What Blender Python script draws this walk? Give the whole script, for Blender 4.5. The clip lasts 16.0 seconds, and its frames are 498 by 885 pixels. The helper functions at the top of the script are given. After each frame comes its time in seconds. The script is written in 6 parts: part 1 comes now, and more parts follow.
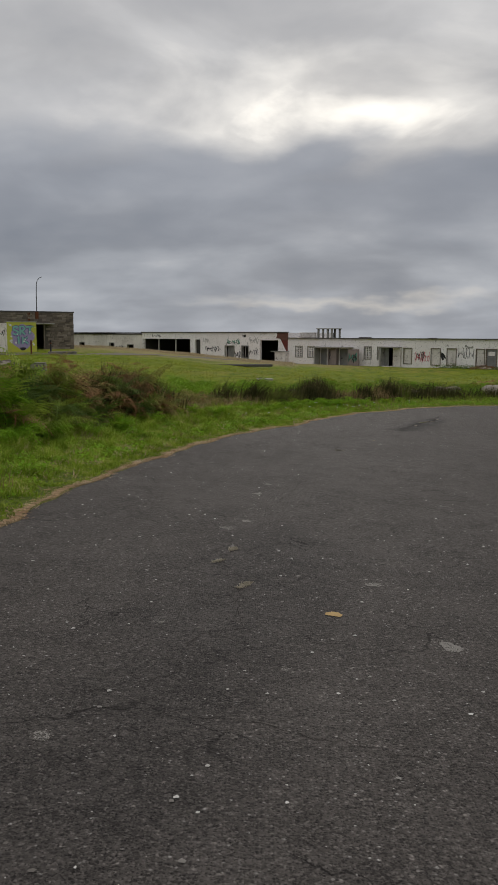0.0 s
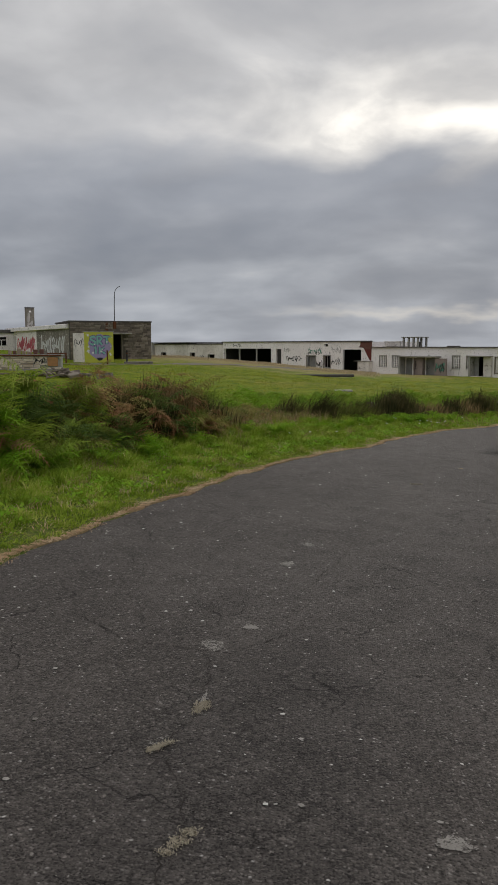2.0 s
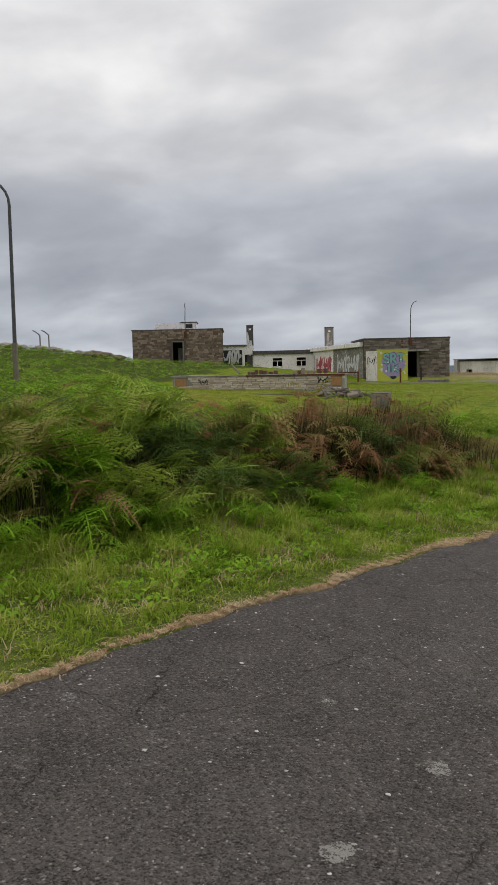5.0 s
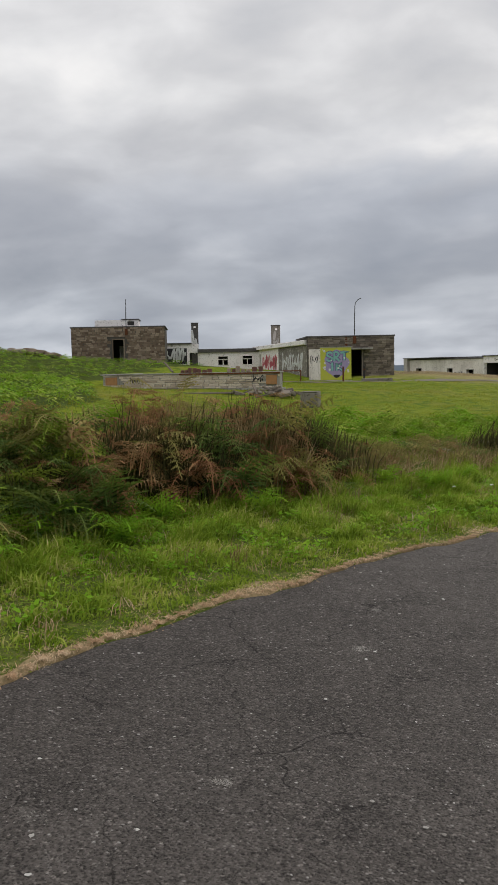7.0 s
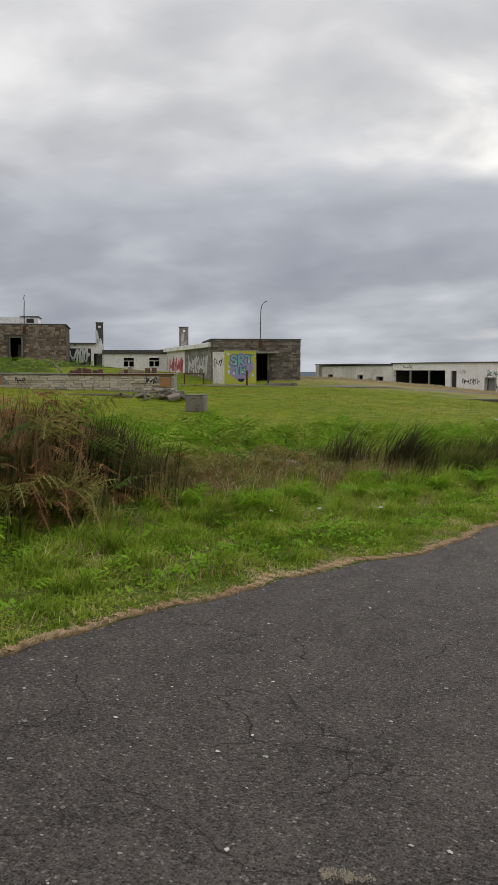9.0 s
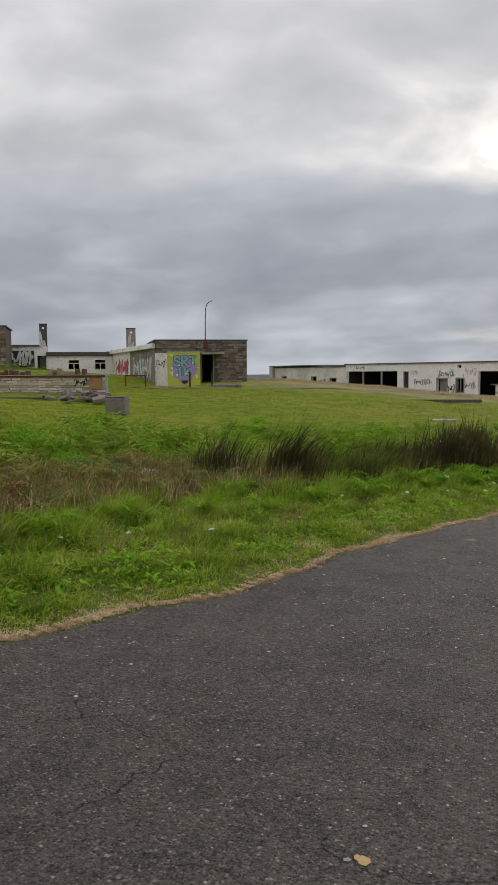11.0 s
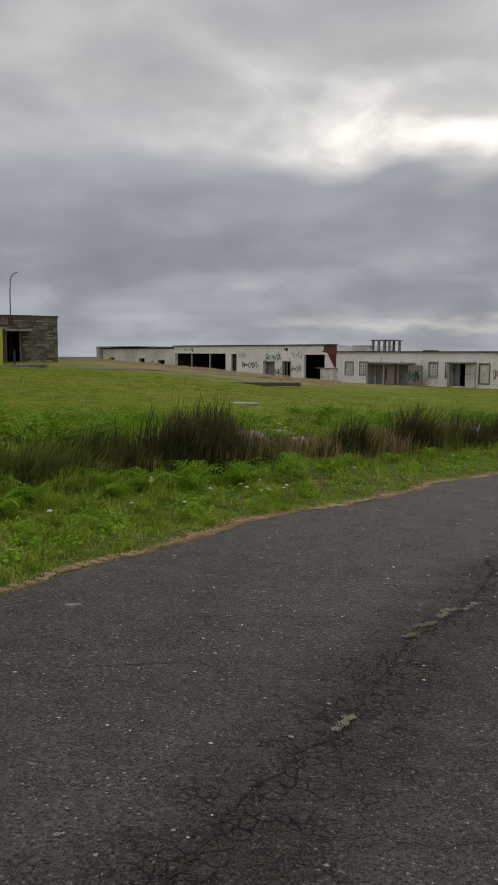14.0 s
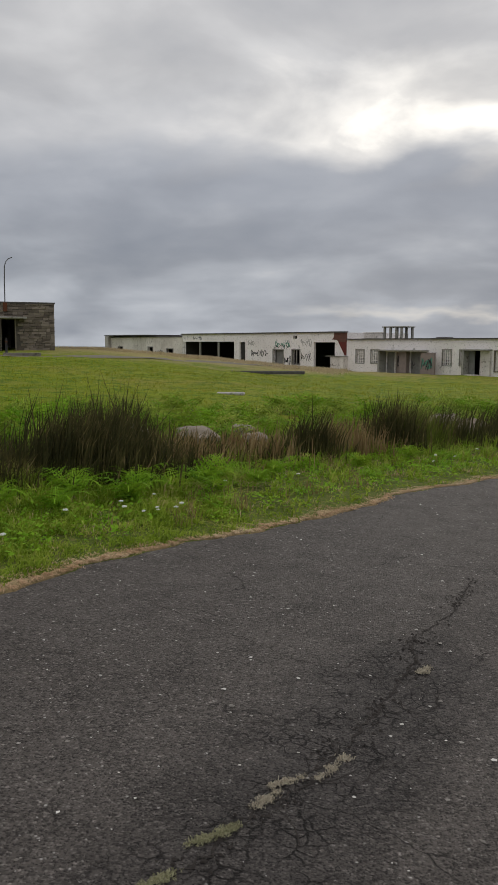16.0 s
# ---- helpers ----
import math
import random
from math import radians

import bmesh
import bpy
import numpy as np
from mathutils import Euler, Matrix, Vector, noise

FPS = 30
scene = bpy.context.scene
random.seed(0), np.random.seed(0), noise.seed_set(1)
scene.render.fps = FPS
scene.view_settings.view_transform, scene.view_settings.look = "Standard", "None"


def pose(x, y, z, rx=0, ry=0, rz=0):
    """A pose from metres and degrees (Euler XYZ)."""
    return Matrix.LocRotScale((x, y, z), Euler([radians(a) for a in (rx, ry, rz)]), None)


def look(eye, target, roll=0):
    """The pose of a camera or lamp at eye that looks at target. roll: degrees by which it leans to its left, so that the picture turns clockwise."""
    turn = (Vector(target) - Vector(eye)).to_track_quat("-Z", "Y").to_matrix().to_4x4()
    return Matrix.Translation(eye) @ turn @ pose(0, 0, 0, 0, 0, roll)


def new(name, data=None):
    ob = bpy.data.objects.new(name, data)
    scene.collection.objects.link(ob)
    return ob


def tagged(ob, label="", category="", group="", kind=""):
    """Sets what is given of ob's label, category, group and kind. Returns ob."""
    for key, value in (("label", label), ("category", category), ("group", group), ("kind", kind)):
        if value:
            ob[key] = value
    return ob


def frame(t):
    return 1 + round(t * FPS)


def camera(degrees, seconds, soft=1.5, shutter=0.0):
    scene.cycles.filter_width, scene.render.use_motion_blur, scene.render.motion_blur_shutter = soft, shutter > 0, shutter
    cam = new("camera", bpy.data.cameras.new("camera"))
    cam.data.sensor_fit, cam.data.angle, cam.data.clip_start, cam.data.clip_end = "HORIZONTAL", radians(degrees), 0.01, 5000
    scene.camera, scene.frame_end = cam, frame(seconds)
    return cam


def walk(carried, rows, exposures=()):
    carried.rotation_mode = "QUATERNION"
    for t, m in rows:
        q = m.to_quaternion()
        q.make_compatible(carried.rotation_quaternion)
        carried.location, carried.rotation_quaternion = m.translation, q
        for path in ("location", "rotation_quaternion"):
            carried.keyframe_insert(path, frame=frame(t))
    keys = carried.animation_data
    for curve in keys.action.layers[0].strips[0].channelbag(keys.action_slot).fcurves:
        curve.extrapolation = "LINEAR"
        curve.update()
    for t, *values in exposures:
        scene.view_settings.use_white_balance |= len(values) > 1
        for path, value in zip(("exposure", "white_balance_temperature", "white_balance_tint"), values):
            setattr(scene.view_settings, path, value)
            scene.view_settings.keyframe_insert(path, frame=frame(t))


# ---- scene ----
cam = camera(34.83, 16.0)
PATH = [
    (0.0, (0.042, -0.014, 1.423), (0.0227, 1.9680, 1.1556), 0.20),
    (0.5, (0.193, 0.643, 1.399), (0.1465, 2.6248, 1.1337), 0.36),
    (1.0, (0.279, 1.307, 1.390), (0.1963, 3.2881, 1.1257), 0.39),
    (1.5, (0.389, 1.972, 1.367), (0.2337, 3.9483, 1.1056), 0.24),
    (2.0, (0.445, 2.668, 1.347), (0.2131, 4.6398, 1.1040), -0.07),
    (2.5, (0.583, 3.296, 1.334), (0.2689, 5.2590, 1.1179), -0.07),
    (3.0, (0.670, 3.921, 1.319), (0.1927, 5.8518, 1.1119), -0.12),
    (3.5, (0.749, 4.546, 1.294), (0.0515, 6.4111, 1.1028), -0.02),
    (4.0, (0.768, 5.121, 1.275), (-0.1228, 6.9017, 1.0871), -0.37),
    (4.2, (0.795, 5.352, 1.292), (-0.1497, 7.1049, 1.1036), -0.70),
    (6.3, (1.309, 7.783, 1.206), (0.3378, 9.5210, 1.0187), -1.49),
    (6.5, (1.331, 8.039, 1.215), (0.3912, 9.7946, 1.0280), -1.44),
    (7.0, (1.448, 8.702, 1.150), (0.5740, 10.4903, 0.9585), -1.25),
    (7.5, (1.519, 9.367, 1.111), (0.7051, 11.1833, 0.9211), -1.15),
    (8.0, (1.699, 10.005, 1.089), (0.9412, 11.8460, 0.8971), -0.95),
    (8.5, (1.815, 10.634, 1.056), (1.0989, 12.4917, 0.8699), -0.46),
    (10.8, (2.699, 13.076, 0.884), (2.0789, 14.9689, 0.7066), -0.21),
    (11.0, (2.752, 13.310, 0.880), (2.1489, 15.2083, 0.7040), -0.40),
    (11.5, (2.941, 13.916, 0.854), (2.4164, 15.8368, 0.6657), -0.49),
    (12.0, (3.125, 14.526, 0.824), (2.7133, 16.4714, 0.6110), -0.56),
    (12.5, (3.350, 15.178, 0.767), (3.0259, 17.1372, 0.5328), -0.36),
    (13.0, (3.571, 15.816, 0.745), (3.3153, 17.7873, 0.5228), -0.02),
    (13.5, (3.842, 16.470, 0.692), (3.6179, 18.4463, 0.4775), 0.25),
    (14.0, (4.077, 17.096, 0.664), (3.8549, 19.0715, 0.4469), 0.41),
    (14.5, (4.316, 17.749, 0.627), (4.0742, 19.7221, 0.4092), 0.43),
    (15.0, (4.560, 18.403, 0.597), (4.3103, 20.3750, 0.3770), 0.54),
    (15.5, (4.802, 19.011, 0.579), (4.5425, 20.9810, 0.3505), 0.24),
    (16.0, (5.038, 19.622, 0.539), (4.7659, 21.5883, 0.2951), 0.21),
]
EXPOSURES = [(0.0, -0.18), (2.0, -0.11), (3.0, 0.03), (4.0, 0.28), (7.0, 0.29), (8.5, 0.25), (11.0, 0.17), (11.5, 0.05), (12.0, 0.06), (12.5, -0.04), (13.0, -0.1), (13.5, -0.2), (14.0, -0.17), (15.0, -0.1), (15.5, -0.14), (16.0, 0.02)]
walk(cam, [(t, look(eye, target, roll)) for t, eye, target, roll in PATH], EXPOSURES)


# ---- world, sun and exposure ----
SUN_TURN, SUN_RISE = radians(-6.0), radians(15.0)
SUN_WAY = Vector((-math.sin(SUN_TURN) * math.cos(SUN_RISE), math.cos(SUN_TURN) * math.cos(SUN_RISE), math.sin(SUN_RISE)))


class Nodes:
    """Short hand for a node tree."""

    def __init__(self, tree):
        self.tree = tree

    def add(self, kind, *links):
        node = self.tree.nodes.new(kind)
        for n, value in enumerate(links):
            self.put(node.inputs[n], value)
        return node

    def put(self, socket, value):
        if value is None:
            return
        if isinstance(value, bpy.types.NodeSocket):
            self.tree.links.new(value, socket)
        elif isinstance(value, tuple) and len(value) == 3 and socket.type == "RGBA":
            socket.default_value = (*value, 1)
        else:
            socket.default_value = value

    def math(self, op, a, b=None, clamp=False):
        node = self.add("ShaderNodeMath", a, b)
        node.operation, node.use_clamp = op, clamp
        return node.outputs[0]

    def vec(self, op, a, b=None):
        node = self.add("ShaderNodeVectorMath", a, b)
        node.operation = op
        return node.outputs[1] if op in ("DOT_PRODUCT", "LENGTH") else node.outputs[0]

    def noise(self, scale, detail=4.0, rough=0.55, vector=None, distort=0.0):
        node = self.add("ShaderNodeTexNoise")
        self.put(node.inputs["Vector"], vector)
        node.inputs["Scale"].default_value, node.inputs["Detail"].default_value = scale, detail
        node.inputs["Roughness"].default_value, node.inputs["Distortion"].default_value = rough, distort
        return node.outputs[0]

    def ramp(self, fac, *stops):
        node = self.add("ShaderNodeValToRGB", fac)
        els = node.color_ramp.elements
        while len(els) < len(stops):
            els.new(0.5)
        for el, (at, colour) in zip(els, stops):
            el.position = at
            el.color = (*colour, 1) if isinstance(colour, tuple) else (colour, colour, colour, 1)
        return node.outputs[0]

    def mix(self, fac, a, b, blend="MIX"):
        node = self.add("ShaderNodeMix")
        node.data_type, node.blend_type = "RGBA", blend
        for key, value in ((0, fac), (6, a), (7, b)):
            self.put(node.inputs[key], value)
        return node.outputs[2]


world = bpy.data.worlds.new("world")
scene.world = world
world.use_nodes = True
N = Nodes(world.node_tree)
world.node_tree.nodes.clear()
sky = N.add("ShaderNodeTexSky")
sky.sky_type, sky.sun_disc, sky.sun_elevation, sky.sun_rotation, sky.dust_density = "NISHITA", False, SUN_RISE, -SUN_TURN, 2.0
way = N.add("ShaderNodeTexCoord").outputs["Generated"]
split = N.add("ShaderNodeSeparateXYZ", way)
# the cloud deck: a flat layer overhead, so that its billows draw out into bands towards the horizon
lift = N.math("ADD", N.math("MAXIMUM", split.outputs[2], 0.0), 0.27)
deck = N.add("ShaderNodeCombineXYZ", N.math("DIVIDE", split.outputs[0], lift), N.math("DIVIDE", split.outputs[1], lift), 0.0).outputs[0]
deck = N.vec("ADD", deck, (3.1, 1.7, 0.0))
billow = N.noise(2.7, 5.0, 0.46, N.vec("MULTIPLY", deck, (1.0, 1.1, 1.0)), 0.25)
bands = N.noise(1.5, 3.0, 0.45, N.vec("MULTIPLY", deck, (1.0, 1.25, 1.0)), 0.1)
puffs = N.noise(5.2, 6.0, 0.50, N.vec("MULTIPLY", way, (1.0, 1.0, 2.3)), 0.35)
thick = N.math("ADD", N.math("ADD", N.math("MULTIPLY", billow, 0.36), N.math("MULTIPLY", bands, 0.36)), N.math("MULTIPLY", puffs, 0.28))
grey = N.ramp(thick, (0.38, (0.78, 0.765, 0.755)), (0.47, (0.612, 0.61, 0.618)), (0.53, (0.515, 0.515, 0.528)), (0.62, (0.418, 0.425, 0.448)))
# higher up the deck is brighter, low down it is bluer and duller
up = N.ramp(split.outputs[2], (0.0, (0.69, 0.735, 0.80)), (0.045, (0.65, 0.695, 0.76)), (0.10, (0.59, 0.63, 0.69)), (0.19, (0.69, 0.715, 0.765)), (0.31, (1.0, 1.005, 1.01)), (0.6, (1.32, 1.31, 1.30)))
cloud = N.mix(1.0, grey, up, "MULTIPLY")
# thin cloud in front of the sun glows
near_sun = N.vec("LENGTH", N.vec("MULTIPLY", N.vec("SUBTRACT", N.vec("NORMALIZE", way), tuple(SUN_WAY)), (0.75, 0.75, 3.0)))
thin = N.ramp(thick, (0.44, 1.0), (0.58, 0.45))
ragged_sun = N.math("ADD", near_sun, N.math("MULTIPLY", N.math("SUBTRACT", puffs, 0.5), 0.30))
# a heavier bank lies below the gap in front of the sun
brink = N.math("ADD", split.outputs[2], N.math("MULTIPLY", N.math("SUBTRACT", billow, 0.5), 0.16))
above = N.ramp(brink, (0.205, 0.0), (0.235, 1.0))
bank = N.math("MULTIPLY", N.ramp(near_sun, (0.18, 1.0), (0.75, 0.0)), N.ramp(brink, (0.075, 0.0), (0.15, 0.5), (0.20, 0.5), (0.235, 0.0)))
cloud = N.mix(bank, cloud, (0.258, 0.295, 0.362))
# a slit of brighter sky low under the bank
slit_at = N.math("ADD", split.outputs[2], N.math("MULTIPLY", N.math("SUBTRACT", N.noise(9.0, 4.0, 0.5, N.vec("MULTIPLY", way, (1.0, 1.0, 3.0))), 0.5), 0.10))
slit = N.math("MULTIPLY", N.ramp(slit_at, (0.030, 0.0), (0.042, 0.4), (0.056, 0.0)), N.ramp(N.vec("LENGTH", N.vec("MULTIPLY", N.vec("SUBTRACT", way, tuple(SUN_WAY)), (1.0, 1.0, 0.0))), (0.08, 1.0), (0.22, 0.0)))
cloud = N.mix(slit, cloud, (0.86, 0.80, 0.70))
glow = N.math("MULTIPLY", N.math("MULTIPLY", N.ramp(ragged_sun, (0.0, 1.0), (0.05, 0.85), (0.10, 0.35), (0.24, 0.0)), thin), above)
cloud = N.mix(glow, cloud, (1.6, 1.52, 1.38))
cover = N.ramp(thick, (0.26, 0.97), (0.40, 0.996))
whole = N.mix(cover, N.mix(1.0, sky.outputs[0], (0.1, 0.1, 0.1), "MULTIPLY"), cloud)
back = N.add("ShaderNodeBackground", whole, 1.0)
N.add("ShaderNodeOutputWorld", back.outputs[0])

sun = new("sun", bpy.data.lights.new("sun", "SUN"))
sun.data.energy, sun.data.angle, sun.data.color = 0.7, radians(14), (1.0, 0.95, 0.88)
sun.matrix_world = look(tuple(SUN_WAY * 50), (0, 0, 0))


# ---- materials ----
def material(name, build):
    m = bpy.data.materials.new(name)
    m.use_nodes = True
    n = Nodes(m.node_tree)
    n.bsdf = m.node_tree.nodes["Principled BSDF"]
    n.where = n.add("ShaderNodeTexCoord").outputs["Object"]
    n.world = n.add("ShaderNodeNewGeometry").outputs["Position"]
    build(n)
    return m


def finish(n, colour, rough=0.85, bump=None, strength=0.3, metal=0.0, depth=0.02):
    n.put(n.bsdf.inputs["Base Color"], colour)
    n.put(n.bsdf.inputs["Roughness"], rough)
    n.put(n.bsdf.inputs["Metallic"], metal)
    n.put(n.bsdf.inputs["Specular IOR Level"], 0.08)
    if bump is not None:
        b = n.add("ShaderNodeBump")
        b.inputs["Strength"].default_value, b.inputs["Distance"].default_value = strength, depth
        n.put(b.inputs["Height"], bump)
        n.put(n.bsdf.inputs["Normal"], b.outputs[0])


def cells(n, scale):
    """Stones packed side by side: their tone, and how far in from their rims."""
    v = n.add("ShaderNodeTexVoronoi")
    n.put(v.inputs["Vector"], n.world)
    v.inputs["Scale"].default_value = scale
    return n.add("ShaderNodeSeparateXYZ", v.outputs["Color"]).outputs, v.outputs["Distance"]


def crack_net(n, scale, width, warp, amount):
    """Thin lines between broken plates of asphalt."""
    bend = n.add("ShaderNodeTexNoise")
    n.put(bend.inputs["Vector"], n.world)
    bend.inputs["Scale"].default_value, bend.inputs["Detail"].default_value = warp, 5.0
    at = n.vec("ADD", n.world, n.vec("MULTIPLY", n.vec("SUBTRACT", bend.outputs["Color"], (0.5, 0.5, 0.5)), (amount, amount, 0.0)))
    v = n.add("ShaderNodeTexVoronoi")
    v.feature = "DISTANCE_TO_EDGE"
    n.put(v.inputs["Vector"], at)
    v.inputs["Scale"].default_value = scale
    return n.ramp(v.outputs["Distance"], (width * 0.35, 1.0), (width, 0.0))


def beside_line(n, x0, y0, x1, y1, reach, ragged):
    """1 along a line on the road, fading out over a ragged reach."""
    long = math.hypot(x1 - x0, y1 - y0)
    u = ((x1 - x0) / long, (y1 - y0) / long, 0.0)
    rel = n.vec("SUBTRACT", n.world, ((x0 + x1) / 2, (y0 + y1) / 2, 0.0))
    side = n.math("ABSOLUTE", n.vec("DOT_PRODUCT", rel, (-u[1], u[0], 0.0)))
    end = n.math("MAXIMUM", n.math("SUBTRACT", n.math("ABSOLUTE", n.vec("DOT_PRODUCT", rel, u)), long / 2), 0.0)
    off = n.math("ADD", n.math("ADD", side, end), n.math("MULTIPLY", n.math("SUBTRACT", n.noise(2.6, 5.0, 0.65, n.world), 0.5), ragged))
    return n.ramp(off, (reach * 0.3, 1.0), (reach, 0.0))


def asphalt(n):
    grain, large, mid = n.noise(120.0, 4.0, 0.65, n.world), n.noise(0.45, 4.0, 0.6, n.world), n.noise(3.2, 6.0, 0.7, n.world)
    tone, rim = cells(n, 85.0)
    tone2, rim2 = cells(n, 160.0)
    base = n.mix(n.ramp(large, (0.35, 0.0), (0.68, 1.0)), (0.078, 0.069, 0.063), (0.110, 0.098, 0.090))
    base = n.mix(n.ramp(mid, (0.34, 0.45), (0.52, 0.0)), base, (0.056, 0.050, 0.047))
    stones = n.ramp(tone[0], (0.0, (0.030, 0.027, 0.025)), (0.4, (0.084, 0.075, 0.068)), (0.80, (0.155, 0.139, 0.126)), (0.975, (0.18, 0.165, 0.15)), (0.992, (0.30, 0.28, 0.26)), (1.0, (0.52, 0.50, 0.47)))
    base = n.mix(n.ramp(rim, (0.30, 0.85), (0.62, 0.15)), base, stones)
    base = n.mix(n.math("MULTIPLY", n.math("LESS_THAN", rim2, 0.42), n.ramp(tone2[1], (0.82, 0.0), (1.0, 0.42))), base, (0.21, 0.195, 0.178))
    tone3, rim3 = cells(n, 64.0)
    lumps = n.ramp(tone3[0], (0.0, (0.5, 0.5, 0.5)), (0.35, (0.88, 0.88, 0.88)), (0.8, (1.06, 1.06, 1.06)), (0.95, (1.3, 1.3, 1.3)), (1.0, (2.4, 2.4, 2.4)))
    base = n.mix(n.ramp(rim3, (0.35, 0.85), (0.62, 0.1)), base, n.mix(1.0, base, lumps, "MULTIPLY"))
    worn = n.math("MAXIMUM", beside_line(n, 3.5, 18.6, 5.4, 23.6, 0.50, 0.55), n.math("MULTIPLY", beside_line(n, -0.5, 2.4, 0.25, 6.4, 0.75, 0.9), 0.5))
    pits = n.math("MULTIPLY", n.ramp(n.math("ADD", grain, n.math("MULTIPLY", n.math("SUBTRACT", mid, 0.5), 0.22)), (0.37, 1.0), (0.46, 0.0)), n.math("ADD", 0.72, n.math("MULTIPLY", worn, 0.35)))
    base = n.mix(pits, base, (0.012, 0.011, 0.0105))
    base = n.mix(n.math("MULTIPLY", worn, 0.42), base, (0.030, 0.028, 0.029))
    plates = n.math("MULTIPLY", crack_net(n, 1.35, 0.0062, 5.0, 0.30), n.ramp(n.noise(1.3, 4.0, 0.6, n.world), (0.47, 0.0), (0.58, 0.8)))
    scales = n.math("MULTIPLY", crack_net(n, 17.0, 0.085, 24.0, 0.045), n.math("MULTIPLY", n.math("MULTIPLY", worn, n.ramp(n.noise(7.0, 4.0, 0.6, n.world), (0.42, 0.0), (0.58, 1.0))), 0.85))
    split_up = n.math("MAXIMUM", plates, scales)
    base = n.mix(split_up, base, (0.009, 0.008, 0.0078))
    high = n.math("SUBTRACT", n.math("MULTIPLY", n.ramp(rim, (0.2, 1.0), (0.6, 0.0)), n.math("ADD", tone[2], 0.3)), n.math("ADD", n.math("MULTIPLY", pits, 1.2), n.math("MULTIPLY", split_up, 1.5)))
    finish(n, base, n.ramp(grain, (0.3, 0.75), (0.8, 0.92)), high, 0.7, depth=0.006)


def scuff(n):
    """A pale scuff that breaks up into specks, with the asphalt showing between."""
    fine, rough = n.noise(150.0, 3.0, 0.7, n.world), n.noise(38.0, 4.0, 0.7, n.world)
    finish(n, n.mix(fine, (0.17, 0.157, 0.14), (0.37, 0.35, 0.32)), 0.9)
    own = n.add("ShaderNodeObjectInfo").outputs["Random"]
    mask = n.math("ADD", n.math("MULTIPLY", fine, 0.5), n.math("MULTIPLY", rough, 0.5))
    there = n.ramp(n.math("ADD", mask, n.math("MULTIPLY", n.math("SUBTRACT", own, 0.6), 0.16)), (0.43, 0.0), (0.53, 0.85))
    n.put(n.bsdf.inputs["Alpha"], there)


def turf(n):
    wide, fine = n.noise(0.07, 4.0, 0.6, n.world), n.noise(1.5, 6.0, 0.72, n.world)
    tiny, streak = n.noise(13.0, 4.0, 0.75, n.world), n.noise(0.22, 5.0, 0.65, n.vec("MULTIPLY", n.world, (0.5, 1.6, 1.0)))
    c = n.ramp(wide, (0.35, (0.150, 0.205, 0.013)), (0.52, (0.210, 0.245, 0.020)), (0.66, (0.28, 0.235, 0.055)))
    c = n.mix(n.ramp(streak, (0.50, 0.0), (0.66, 0.6)), c, (0.225, 0.205, 0.046))
    c = n.mix(n.ramp(fine, (0.46, 0.0), (0.60, 0.9)), c, (0.060, 0.125, 0.010))
    c = n.mix(n.ramp(tiny, (0.50, 0.0), (0.70, 0.5)), c, (0.27, 0.33, 0.04))
    # dry bank before the garage
    dry = n.vec("LENGTH", n.vec("MULTIPLY", n.vec("SUBTRACT", n.world, (-9.0, 90.0, 0.0)), (0.034, 0.045, 0.0)))
    dry = n.math("ADD", dry, n.math("SUBTRACT", n.noise(0.35, 5.0, 0.7, n.world), 0.5))
    c = n.mix(n.ramp(dry, (0.55, 0.85), (0.85, 0.0)), c, n.mix(fine, (0.20, 0.17, 0.075), (0.44, 0.35, 0.17)))
    c = n.mix(n.ramp(tiny, (0.30, 0.75), (0.46, 0.0)), c, (0.036, 0.075, 0.007))
    # thatch along the road, darkened for the shade between blades; bare brown floor under the bracken
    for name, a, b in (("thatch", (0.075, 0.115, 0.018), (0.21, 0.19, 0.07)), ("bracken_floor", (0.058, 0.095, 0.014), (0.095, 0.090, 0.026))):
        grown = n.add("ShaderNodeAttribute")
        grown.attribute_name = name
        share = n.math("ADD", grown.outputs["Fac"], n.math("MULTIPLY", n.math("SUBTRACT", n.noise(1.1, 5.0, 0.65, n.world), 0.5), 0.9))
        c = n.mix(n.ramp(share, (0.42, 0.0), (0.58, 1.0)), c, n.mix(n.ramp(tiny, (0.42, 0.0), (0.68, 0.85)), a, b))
    finish(n, c, 0.95, n.math("ADD", tiny, fine), 0.7, depth=0.06)
    n.put(n.bsdf.inputs["Specular IOR Level"], 0.03)


def leafy(*stops, rough=0.75, shine=0.06, through_it=(0.25, 0.32, 0.02), patches=2.4):
    """Leaves, each one a shade of its own."""
    def build(n):
        each = n.add("ShaderNodeNewGeometry").outputs["Random Per Island"]
        patch = n.noise(patches, 4.0, 0.65, n.world)
        c = n.ramp(n.math("ADD", n.math("MULTIPLY", each, 0.45), n.math("MULTIPLY", n.ramp(patch, (0.36, 0.0), (0.64, 1.0)), 0.55)), *stops)
        finish(n, c, rough)
        n.put(n.bsdf.inputs["Specular IOR Level"], shine)
        glow = n.add("ShaderNodeBsdfTranslucent", n.mix(0.35, c, through_it))
        both = n.add("ShaderNodeMixShader", 0.30, n.bsdf.outputs[0], glow.outputs[0])
        n.tree.links.new(both.outputs[0], n.tree.nodes["Material Output"].inputs[0])
    return build


